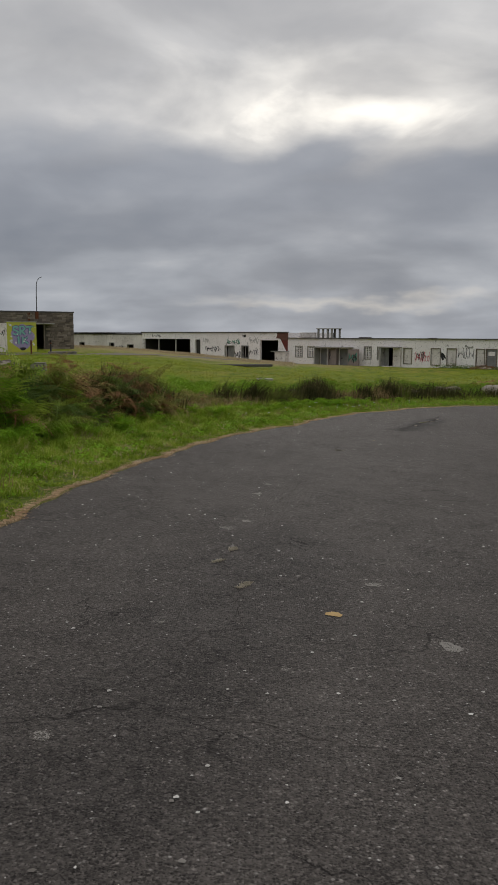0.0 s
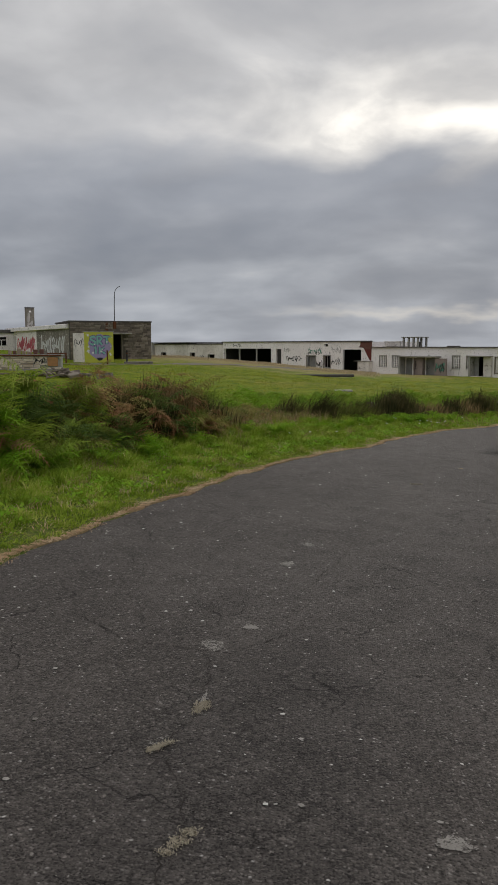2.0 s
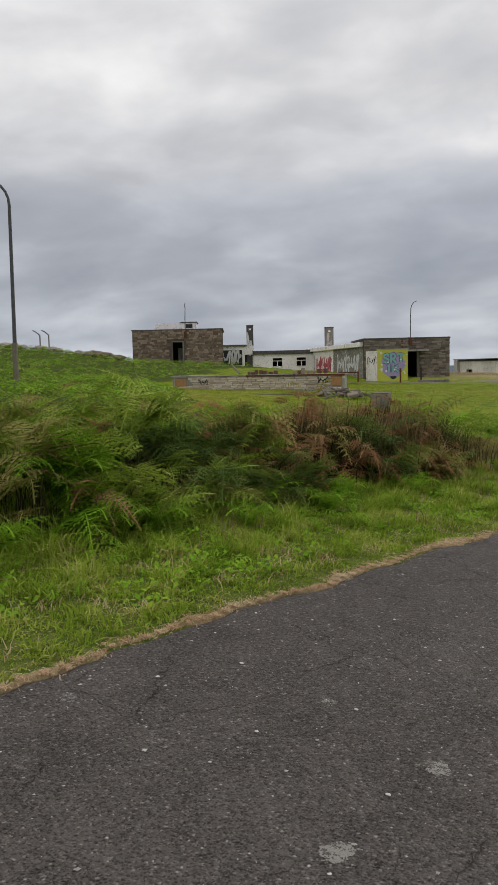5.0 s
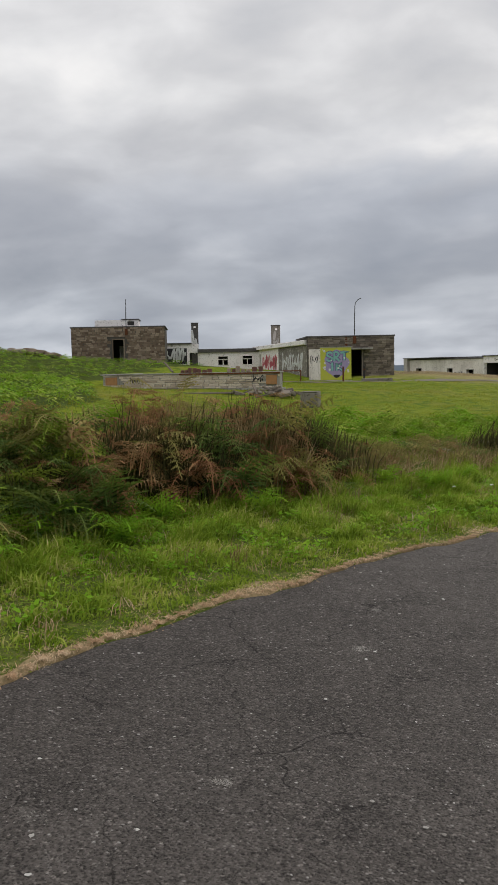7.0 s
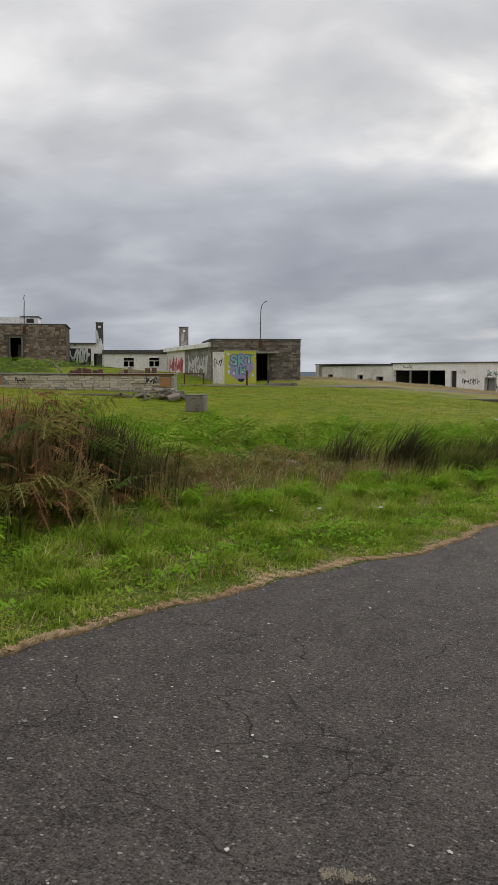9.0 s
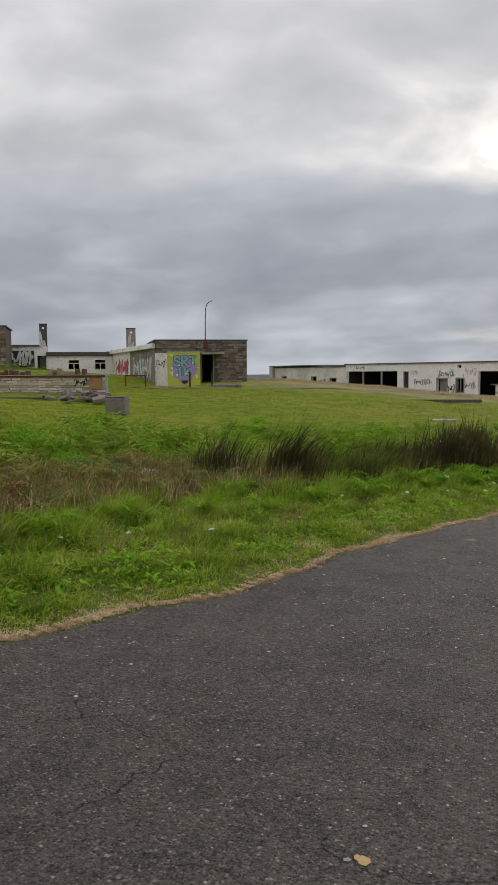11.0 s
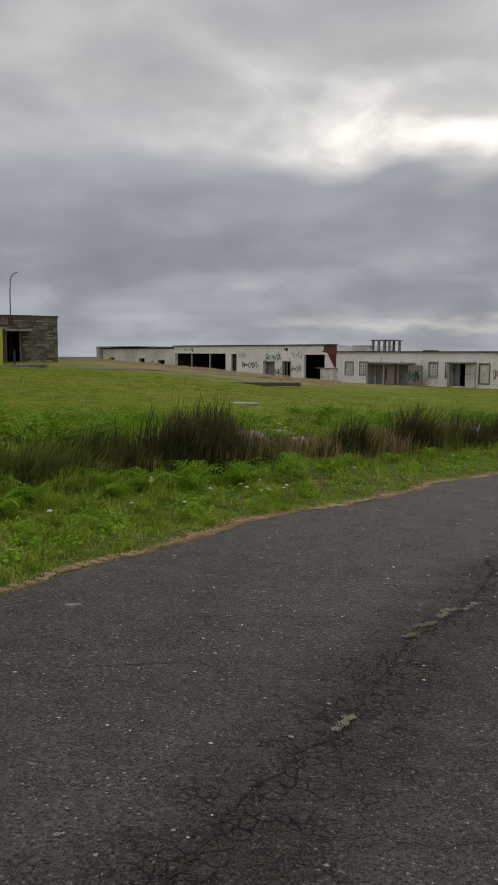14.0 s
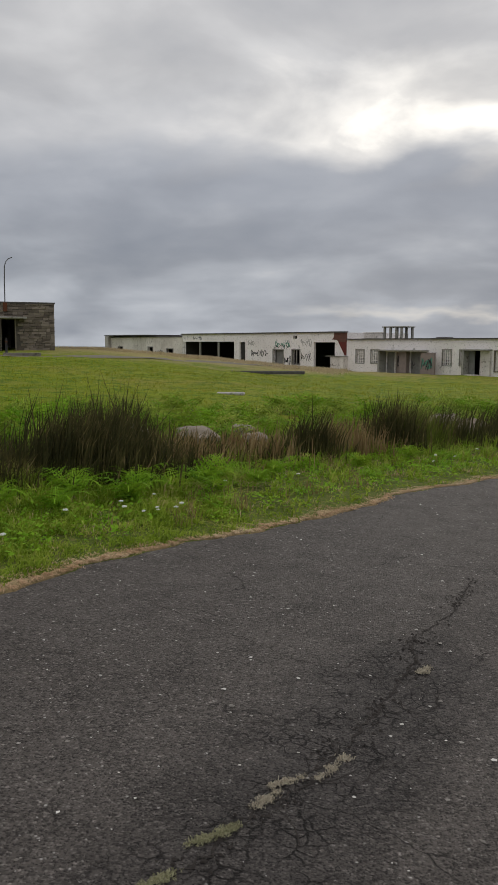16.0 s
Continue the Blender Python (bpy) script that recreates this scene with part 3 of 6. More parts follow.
thatch_shade_share = np.clip((4.7 - beside) / 1.0, 0, 1) * np.clip((beside + 1.2) / 0.4, 0, 1) * np.clip((62 - np.abs(flat_xy[:, 1])) / 8, 0, 1)
for name, share in (("thatch", thatch_shade_share), ("bracken_floor", floor_share)):
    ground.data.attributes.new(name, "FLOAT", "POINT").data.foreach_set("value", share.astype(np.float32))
ground.data.polygons.foreach_set("use_smooth", np.ones(len(tris), bool))
tagged(ground, "rough green pasture on gently sloping ground", "ground", kind="structure")

bm = bmesh.new()
box(bm, -4600, 4600, -4600, 4600, -14.0, -12.5)
water = part("water", bm, M_SEA)
tagged(water, "grey-blue sea on the horizon", "sea", kind="structure")


def resample(line, step):
    seg = np.hypot(*np.diff(line, axis=0).T)
    run = np.r_[0, np.cumsum(seg)]
    s = np.arange(0, run[-1], step)
    x, y = np.interp(s, run, line[:, 0]), np.interp(s, run, line[:, 1])
    for _ in range(3):
        x[1:-1], y[1:-1] = (x[:-2] + 2 * x[1:-1] + x[2:]) / 4, (y[:-2] + 2 * y[1:-1] + y[2:]) / 4
    return np.c_[x, y]


left_line = resample(EDGE, 0.12)
run = np.arange(len(left_line)) * 0.12
ragged = 0.06 * np.sin(run * 1.9 + 0.4) * np.sin(run * 0.53) + 0.025 * np.sin(run * 5.1) + 0.015 * np.sin(run * 11.7 + 1.0) + 0.010 * np.random.RandomState(8).randn(len(run))
normal = np.gradient(left_line, axis=0)
normal = np.c_[-normal[:, 1], normal[:, 0]] / np.hypot(*normal.T)[:, None]
left_line = left_line + normal * ragged[:, None]
right_line = np.c_[np.interp(np.linspace(0, 1, len(left_line)), np.linspace(0, 1, len(RIGHT)), RIGHT[:, 0]), np.interp(np.linspace(0, 1, len(left_line)), np.linspace(0, 1, len(RIGHT)), RIGHT[:, 1])]
across = np.r_[0, 0.01, 0.03, np.linspace(0.07, 1, 14)]
road_xy = left_line[:, None, :] * (1 - across)[None, :, None] + right_line[:, None, :] * across[None, :, None]
rows_n, cols_n = len(left_line), len(across)
pts = road_xy.reshape(-1, 2)
pz = road_z(pts) + 0.012
pz.reshape(rows_n, cols_n)[:, 0] -= 0.03
cell = (np.arange(rows_n - 1)[:, None] * cols_n + np.arange(cols_n - 1)[None, :]).ravel()
road = new("road", fast_mesh("road", np.c_[pts, pz], np.r_[np.c_[cell, cell + 1, cell + cols_n + 1], np.c_[cell, cell + cols_n + 1, cell + cols_n]], M_ASPHALT))
road.data.polygons.foreach_set("use_smooth", np.ones(len(road.data.polygons), bool))
tagged(road, "worn dark grey asphalt road with pale stone chippings", "road", kind="structure")


def strip(name, inner, outer, mat, lift, label, category, near_road=False):
    """A thin skin laid on the ground between two lines."""
    n = len(inner)
    across = np.linspace(0, 1, 5)
    xy = (inner[:, None, :] * (1 - across)[None, :, None] + outer[:, None, :] * across[None, :, None]).reshape(-1, 2)
    c = (np.arange(n - 1)[:, None] * 5 + np.arange(4)[None, :]).ravel()
    hump = np.tile(lift * np.array([0.8, 1, 1, 0.8, 0.2]), n)
    z = ground_z(xy) + hump
    if near_road:
        z = np.maximum(z, road_z(xy) + 0.013)
        z.reshape(n, 5)[:, 0] = road_z(xy).reshape(n, 5)[:, 0] - 0.02
        z += 0.003 * np.random.RandomState(19).rand(len(z))
    ob = new(name, fast_mesh(name, np.c_[xy, z], np.r_[np.c_[c, c + 1, c + 6], np.c_[c, c + 6, c + 5]], mat))
    return tagged(ob, label, category, kind="structure")


track_line = resample(np.array([(-27, 64.5), (-21, 66.5), (-15, 70.0), (-9, 76), (-3, 82), (2, 88.5), (5.0, 92)], float), 0.6)
t_norm = np.gradient(track_line, axis=0)
t_norm = np.c_[-t_norm[:, 1], t_norm[:, 0]] / np.hypot(*t_norm.T)[:, None]
wide = (1.0 + 0.25 * np.sin(np.arange(len(track_line)) * 0.7))[:, None]
strip("dirt_track", track_line - t_norm * wide, track_line + t_norm * wide, M_DIRT, 0.03, "pale gravelly track through the grass", "track")


# ---- buildings ----
def shell(b, x0, x1, depth, z0, z1, front, mat, holes=(), thick=0.3, roof=0.0):
    """The four walls and the roof slab of a flat-roofed block whose front lies along y = 0."""
    part("front_wall", pierced(x0, x1, z0, z1, 0.0, thick, holes), mat, b)
    # inner faces are toned near black, painting in the shade behind the openings
    part("back_wall", boxes((x0, x1, depth - thick, depth, z0, z1)), M_DARK, b, "back wall painted dark for the shade inside")
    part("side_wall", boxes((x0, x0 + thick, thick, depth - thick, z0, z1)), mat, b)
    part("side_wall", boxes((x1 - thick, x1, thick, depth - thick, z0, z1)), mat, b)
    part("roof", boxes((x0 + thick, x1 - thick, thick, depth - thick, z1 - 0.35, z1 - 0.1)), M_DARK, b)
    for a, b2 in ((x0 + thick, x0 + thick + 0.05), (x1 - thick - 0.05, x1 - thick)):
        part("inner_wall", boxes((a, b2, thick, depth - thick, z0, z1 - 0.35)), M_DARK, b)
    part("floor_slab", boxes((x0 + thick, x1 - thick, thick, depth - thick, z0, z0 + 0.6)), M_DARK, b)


def framed_opening(b, x0, x1, z0, z1, mat, frame=0.09, board=None, deep=0.12, name="window"):
    """A proud frame round an opening, with a board or nothing in it."""
    w = part(name, boxes((x0 - frame, x0, -0.05, 0.2, z0 - frame, z1 + frame), (x1, x1 + frame, -0.05, 0.2, z0 - frame, z1 + frame),
                         (x0, x1, -0.05, 0.2, z1, z1 + frame), (x0, x1, -0.06, 0.2, z0 - frame, z0), bevel=0.01), mat, b)
    if board:
        part("board", boxes((x0, x1, deep, deep + 0.05, z0, z1)), board, w)
    return w


def lattice(b, x0, x1, z0, z1, cols, rows):
    """A window filled with pierced concrete blocks."""
    w = framed_opening(b, x0, x1, z0, z1, M_CONCRETE, 0.07)
    bm, t = bmesh.new(), 0.07
    for k in range(cols + 1):
        c = x0 + (x1 - x0) * k / cols
        box(bm, max(c - t / 2, x0), min(c + t / 2, x1), 0.06, 0.18, z0, z1)
    for k in range(rows + 1):
        c = z0 + (z1 - z0) * k / rows
        box(bm, x0, x1, 0.064, 0.176, max(c - t / 2, z0), min(c + t / 2, z1))
    part("lattice", bm, M_WHITE, w, "pierced white concrete lattice")


WHITE_AT = pose(0, 100.6, 0, 0, 0, -42.95)

grey = thing("ruined_building", WHITE_AT, "low derelict grey rendered building with empty window holes", "building")
shell(grey, -40.3, -22.75, 8.0, -2.6, 1.48, 0, M_WHITE_SHABBY, [(-38.4, -37.15, -0.55, 0.22), (-30.65, -29.5, -1.3, 0.2), (-26.2, -24.8, -1.4, 0.0)])
part("roof_edge", boxes((-40.4, -22.75, -0.1, 0.4, 1.48, 1.58)), M_CAP, grey)
part("rear_block", boxes((-41.2, -40.3, -0.5, 8.0, -2.6, 1.7), (-40.3, -30.5, 1.2, 7.0, 1.5, 1.72)), M_GREY, grey, "darker concrete end wall and raised rear roof")
part("rear_roof_edge", boxes((-41.3, -30.4, -0.55, 8.1, 1.72, 1.82)), M_CAP, grey)
for x0, x1, z0, z1 in ((-38.4, -37.15, -0.55, 0.22), (-30.65, -29.5, -1.3, 0.2), (-26.2, -24.8, -1.4, 0.0)):
    framed_opening(grey, x0, x1, z0, z1, M_CONCRETE, 0.1)
part("render_patch", scribble(-36, -31.5, -0.7, 1.1, 0.22, -0.006, 3, 2), M_WHITE_SHABBY, grey)
part("graffiti", scribble(-29.2, -27.2, -0.8, -0.1, 0.07, -0.008, 4, 3), M_INK, grey)

garage = thing("garage_building", WHITE_AT, "derelict whitewashed garage block with open bays and graffiti", "building")
holes = [(-22.5, -12.4, -1.4, 0.9), (-11.4, -10.4, -1.7, 0.85), (-5.6, -4.05, -2.2, 0.02), (-2.6, -1.5, -1.38, 0.04), (0.6, 3.55, -2.3, 0.83), (-2.5, -1.9, 1.2, 1.5)]
shell(garage, -22.7, 5.2, 9.0, -3.0, 1.76, 0, M_WHITE, holes)
part("roof_edge", boxes((-22.85, 5.0, -0.18, 0.35, 1.76, 1.88)), M_CAP, garage)
for x in (-19.15, -15.5):
    part("bay_post", boxes((x - 0.1, x + 0.1, 0.05, 0.25, -1.6, 0.9), bevel=0.02), M_CONCRETE, garage)
part("door_recess", boxes((-5.5, -4.4, 0.35, 0.42, -2.2, 0.0)), M_DOOR, garage, "grey metal door leaf")
part("door_panel", boxes((-11.4, -10.4, 0.22, 0.27, -1.7, 0.85)), M_DARK, garage, "dark weathered door")
framed_opening(garage, -5.6, -4.05, -2.0, 0.02, M_CONCRETE, 0.13, name="door_frame")
win = framed_opening(garage, -2.6, -1.5, -1.38, 0.04, M_CONCRETE, 0.12)
part("mullion", boxes((-2.08, -2.0, 0.05, 0.15, -1.38, 0.04)), M_CONCRETE, win)
part("broken_cheek", boxes((3.55, 5.3, -0.6, 0.0, -2.4, -0.55)), M_WHITE_SHABBY, garage, "low broken render wall beside the bay")
part("cheek_cap", boxes((3.0, 5.4, -0.7, 0.1, -0.55, -0.47)), M_CONCRETE, garage)


def flake(outline, y0, y1):
    """A thin flat patch on a wall, by its outline (x, z)."""
    bm = bmesh.new()
    front, rear = [bm.verts.new((x, y0, z)) for x, z in outline], [bm.verts.new((x, y1, z)) for x, z in outline]
    bm.faces.new(front), bm.faces.new(rear[::-1])
    for k in range(len(outline)):
        q = (k + 1) % len(outline)
        bm.faces.new((front[k], rear[k], rear[q], front[q]))
    return bm


part("bare_gable", flake([(3.45, 1.76), (5.2, 1.76), (5.2, 0.86), (4.1, 0.86), (3.85, 1.05), (3.2, 1.1), (3.4, 1.3)], -0.03, 0.0), M_BARE, garage, "reddish patch of bare plaster where a gable fell")
part("red_wedge", flake([(4.05, 0.86), (5.15, 0.86), (5.15, -0.45), (4.9, -0.4)], -0.035, 0.0), M_RED, garage, "dark red painted wedge")
part("graffiti", scribble(-9.3, -6.4, -0.75, 0.0, 0.09, -0.006, 11, 4), M_INK, garage, "black sprayed tag")
part("graffiti", scribble(-5.2, -2.8, 0.25, 0.95, 0.10, -0.006, 12, 3), M_PAINT_GREEN, garage, "green sprayed tag")
for k, (x0, x1, z0, z1, mat) in enumerate(((-20.5, -18.5, 1.1, 1.55, M_INK), (-9.9, -8.8, 0.4, 1.0, M_GREY), (-3.9, -2.8, -1.6, -0.5, M_INK), (-1.2, 0.4, 0.3, 1.2, M_GREY))):
    part("graffiti", scribble(x0, x1, z0, z1, 0.07, -0.007, 31 + k, 3), mat, garage)
part("graffiti", scribble(-5.4, -3.0, 0.15, 0.6, 0.05, -0.009, 13, 4), M_INK, garage)
part("graffiti", scribble(-1.3, 0.3, -1.1, -0.2, 0.06, -0.006, 14, 3), M_INK, garage)

wing = thing("long_wing", WHITE_AT, "long derelict whitewashed single-storey wing with boarded windows", "building")
wins = [(6.4, 7.42, -1.1, 0.14), (8.3, 9.3, -1.1, 0.15), (16.45, 17.35, -1.12, 0.2), (18.2, 18.75, -1.1, 0.2)]
boarded = [(21.6, 22.55, -1.5, 0.1), (24.95, 25.97, -1.55, 0.1), (26.8, 27.78, -1.53, 0.12), (30.06, 30.9, -1.5, 0.1), (31.15, 32.2, -1.55, 0.12)]
doors = [(10.2, 11.15, -2.2, -0.05), (11.25, 12.0, -2.2, -0.05), (12.95, 14.75, -2.2, -0.03), (19.2, 20.25, -2.2, 0.12)]
shell(wing, 5.2, 44.0, 8.5, -3.0, 1.08, 0, M_WHITE, wins + boarded + doors)
part("roof_edge", boxes((5.25, 44.1, -0.2, 0.35, 1.08, 1.18)), M_CAP, wing)
part("rear_parapet", boxes((5.0, 7.4, 2.4, 2.7, 1.0, 1.7), (5.0, 7.5, 2.35, 2.8, 1.7, 1.8)), M_WHITE_SHABBY, wing, "raised stained parapet behind the roof")
for r in ((15.2, 16.3, 0.6, 1.6, 1.0, 1.28), (6.5, 9.0, 1.0, 2.3, 0.95, 1.2), (24.2, 24.9, 0.4, 1.2, 1.0, 1.24)):
    part("roof_rubble", boxes(r, bevel=0.05), M_CAP, wing)
for n, (x0, x1, z0, z1) in enumerate(wins):
    lattice(wing, x0, x1, z0, z1, 4 if n < 3 else 2, 5)
for n, (x0, x1, z0, z1) in enumerate(boarded):
    w = framed_opening(wing, x0, x1, z0, z1, M_WOOD, 0.08, M_WHITE_SHABBY if n < 4 else M_DOOR, 0.08)
    if n == 4:
        part("white_notice", boxes((31.3, 32.0, 0.06, 0.075, -0.5, -0.1)), M_WHITE, w)
part("portico_slab", boxes((9.9, 14.95, -1.1, 0.0, 0.02, 0.16), bevel=0.02), M_CONCRETE, wing, "thin concrete porch roof")
part("portico_side", boxes((9.95, 10.15, -0.95, 0.0, -2.4, 0.02)), M_CONCRETE, wing)
part("portico_pillar", boxes((12.1, 12.9, -0.5, -0.02, -2.4, 0.02)), M_PINK, wing, "pinkish plaster pillar")
part("graffiti_wall", boxes((14.85, 16.3, -0.95, -0.75, -2.4, -0.08)), M_PINK, wing, "pinkish plaster porch wall")
part("graffiti", scribble(14.95, 16.2, -1.5, -0.45, 0.10, -0.958, 21, 3), M_PAINT_GREEN, wing)
part("graffiti", scribble(14.95, 16.2, -1.6, -0.5, 0.05, -0.962, 22, 4), M_INK, wing)
part("door_leaf", boxes((10.2, 11.15, 0.12, 0.17, -2.2, -0.05)), M_DOOR, wing, "dull grey door leaf")
part("door_leaf", boxes((11.25, 12.0, 0.14, 0.19, -2.2, -0.05)), M_PINK, wing, "rusty brown door with graffiti")
part("graffiti", scribble(11.35, 11.95, -1.5, -0.3, 0.06, 0.132, 23, 1), M_INK, wing)
leaf = part("door_leaf", boxes((12.95, 14.75, 0.12, 0.17, -2.2, -0.03)), M_DOOR, wing, "wide grey steel double door")
part("graffiti", scribble(13.0, 13.4, -1.6, -0.6, 0.05, 0.112, 24, 1), M_INK, leaf)
part("lock_box", boxes((14.3, 14.55, 0.07, 0.12, -1.3, -1.05)), M_INK, leaf)
part("porch_slab", boxes((18.9, 21.35, -0.9, 0.0, 0.14, 0.26), bevel=0.02), M_CONCRETE, wing, "small concrete porch roof")
part("porch_side", boxes((18.95, 19.15, -0.8, 0.0, -2.4, 0.14)), M_CONCRETE, wing)
part("porch_side", boxes((20.4, 21.3, -0.3, -0.02, -2.4, 0.14)), M_WHITE_SHABBY, wing)
part("door_leaf", boxes((19.2, 19.75, -0.1, -0.05, -2.2, 0.1)), M_DOOR, wing, "half-open grey door leaf")
part("door_step", boxes((19.6, 20.6, -1.3, -0.5, -2.3, -1.8)), M_WHITE_SHABBY, wing)
part("graffiti", scribble(23.0, 24.8, -1.4, -0.2, 0.05, -0.006, 25, 5), M_PAINT_PINK, wing)
part("graffiti", scribble(23.0, 24.2, -1.2, 0.0, 0.04, -0.009, 26, 4), M_INK, wing)
part("graffiti", scribble(26.1, 26.7, -1.1, -0.1, 0.14, -0.006, 27, 1), M_INK, wing)
part("graffiti", scribble(28.0, 29.9, -1.0, 0.3, 0.045, -0.006, 28, 5), M_INK, wing)
part("graffiti", scribble(28.9, 29.7, 0.0, 0.55, 0.12, -0.009, 29, 1), M_CONCRETE, wing)

frame_top = thing("roof_frame", WHITE_AT @ pose(0, 0, 0), "small open concrete frame standing on the flat roof", "roof structure")
part("slab", boxes((9.1, 11.5, 0.5, 2.4, 2.18, 2.28), bevel=0.02), M_CONCRETE, frame_top)
for x, y in ((9.3, 0.7), (10.0, 0.7), (10.7, 0.7), (11.3, 0.7), (9.5, 2.2), (10.6, 2.2), (11.3, 2.2)):
    part("post", boxes((x - 0.1, x + 0.1, y - 0.1, y + 0.1, 0.98, 2.18), bevel=0.02), M_CONCRETE, frame_top)

STONE_AT = pose(-17.66, 77.1, 0, 0, 0, 29)
stone = thing("stone_building", STONE_AT, "flat-roofed rough stone building with a dark doorway", "building")
part("front_wall", pierced(-7.62, 0.0, -0.6, 3.5, 0.06, 0.5, [(-3.8, -2.85, -0.3, 2.33)]), M_MORTAR, stone)
part("side_wall", boxes((-0.44, -0.06, 0.5, 8.0, -0.6, 3.5)), M_MORTAR, stone)
part("side_wall", boxes((-7.62, -7.2, 0.5, 8.0, -0.6, 3.5)), M_MORTAR, stone)
part("back_wall", boxes((-7.2, -0.44, 7.6, 8.0, -0.6, 3.5)), M_MORTAR, stone)
part("roof", boxes((-7.72, 0.08, -0.04, 8.1, 3.5, 3.62), bevel=0.015), M_CAP, stone, "dark flat roof edge")
part("canopy", boxes((-3.9, -2.05, -0.9, 0.06, 2.38, 2.52), bevel=0.02), M_CONCRETE, stone, "thin concrete door canopy")
part("door_lining", boxes((-3.88, -3.8, 0.02, 0.5, -0.3, 2.38), (-2.85, -2.77, 0.02, 0.5, -0.3, 2.38)), M_STONE, stone)
part("rust_streak", boxes((-4.35, -4.12, -0.02, 0.0, 2.6, 3.5)), M_RUSTY, stone)
part("inner_floor", boxes((-7.2, -0.44, 0.5, 7.6, -0.5, -0.25)), M_DARK, stone)

MURAL_AT = pose(-20.2, 71.6, 0, 0, 0, 29)
porch = thing("porch_wall", MURAL_AT, "white porch wall with a lime and lilac graffiti mural", "wall")
part("wall", boxes((-2.13, 0.45, 0.0, 0.25, -0.5, 2.52)), M_PAINT_LIME, porch)
part("white_panel", boxes((-3.05, -2.13, 0.01, 0.26, -0.5, 2.42)), M_WHITE_SHABBY, porch, "stained white wall panel")
part("coping", boxes((-2.13, 0.5, -0.03, 0.28, 2.52, 2.6)), M_CONCRETE, porch)
rnd = random.Random(5)
bm = bmesh.new()
outline = [(-1.78 + 1.98 * 0.5 * (1 + math.cos(a) * (1 + 0.12 * math.sin(5 * a + 1))), 1.2 + 1.06 * math.sin(a) * (1 + 0.10 * math.cos(4 * a))) for a in (k * 6.2832 / 40 for k in range(40))]
bm.faces.new([bm.verts.new((x, -0.005, z)) for x, z in outline])
part("lilac_field", bm, M_PAINT_LILAC, porch)
STROKES = {"S": [(0.9, 0.85), (0.6, 1.0), (0.15, 0.88), (0.1, 0.62), (0.5, 0.5), (0.88, 0.36), (0.8, 0.08), (0.4, 0.0), (0.05, 0.15)],
           "R": [(0.1, 0.0), (0.12, 0.5), (0.1, 1.0), (0.6, 1.0), (0.85, 0.78), (0.6, 0.52), (0.2, 0.48), (0.5, 0.3), (0.9, 0.0)],
           "T": [(0.0, 0.95), (0.5, 1.0), (1.0, 0.98), (0.52, 0.97), (0.5, 0.5), (0.48, 0.0)],
           "1": [(0.2, 0.75), (0.5, 1.0), (0.5, 0.5), (0.5, 0.0)],
           "K": [(0.1, 0.0), (0.12, 1.0), (0.14, 0.5), (0.85, 0.95), (0.2, 0.5), (0.9, 0.02)]}
for mark, x, z, w, h in (("S", -1.62, 1.42, 0.52, 0.72), ("R", -1.02, 1.42, 0.52, 0.72), ("T", -0.45, 1.46, 0.62, 0.66), ("1", -1.35, 0.62, 0.42, 0.66), ("K", -0.85, 0.62, 0.6, 0.62)):
    line = [(x + u * w, z + v * h) for u, v in STROKES[mark]]
    part("letter_outline", ribbon(bmesh.new(), line, 0.30, -0.009), M_PAINT_VIOLET, porch)
    part("letter", ribbon(bmesh.new(), line, 0.18, -0.013), M_PAINT_TEAL, porch)
bm = bmesh.new()
bm.faces.new([bm.verts.new((-0.78 + 0.27 * math.cos(a), -0.009, 0.26 + (0.24 if math.sin(a) < 0 else 0.03) * math.sin(a))) for a in (k * 6.2832 / 24 for k in range(24))])
part("black_blob", bm, M_INK, porch)
for k in range(16):
    x, z, r = rnd.choice((rnd.uniform(-2.0, -1.7), rnd.uniform(0.1, 0.35), rnd.uniform(-1.8, 0.3))), rnd.uniform(0.3, 2.4), rnd.uniform(0.04, 0.10)
    bm = bmesh.new()
    bm.faces.new([bm.verts.new((x + r * math.cos(a), -0.017, z + r * math.sin(a))) for a in (q * 0.6283 for q in range(10))])
    part("paint_dot", bm, M_PAINT_WHITE, porch)
part("graffiti", scribble(-2.95, -2.25, 1.2, 2.0, 0.05, 0.004, 41, 2), M_INK, porch)


def bent_pole(m, high, bend, r, label, base):
    p = thing("roof_pole", m, label, "pole")
    part("pole", tube(bmesh.new(), [(0, 0, 0), (0.01, 0, high * 0.5), (0.05, 0, high * 0.8), (0.14 * bend, 0, high * 0.9), (0.34 * bend, 0, high * 0.97), (0.6 * bend, 0, high)], [r, r, r * 0.85, r * 0.8, r * 0.75, r * 0.7]), M_IRON, p)
    part("bracket", boxes((-0.14, 0.14, -0.12, 0.12, -base, 0.1), bevel=0.02), M_RUSTY, p, "rusty iron bracket")


bent_pole(STONE_AT @ pose(-3.5, -0.08, 3.45), 3.35, 1.0, 0.040, "thin steel pole with a bent tip fixed to the stone wall", 0.55)

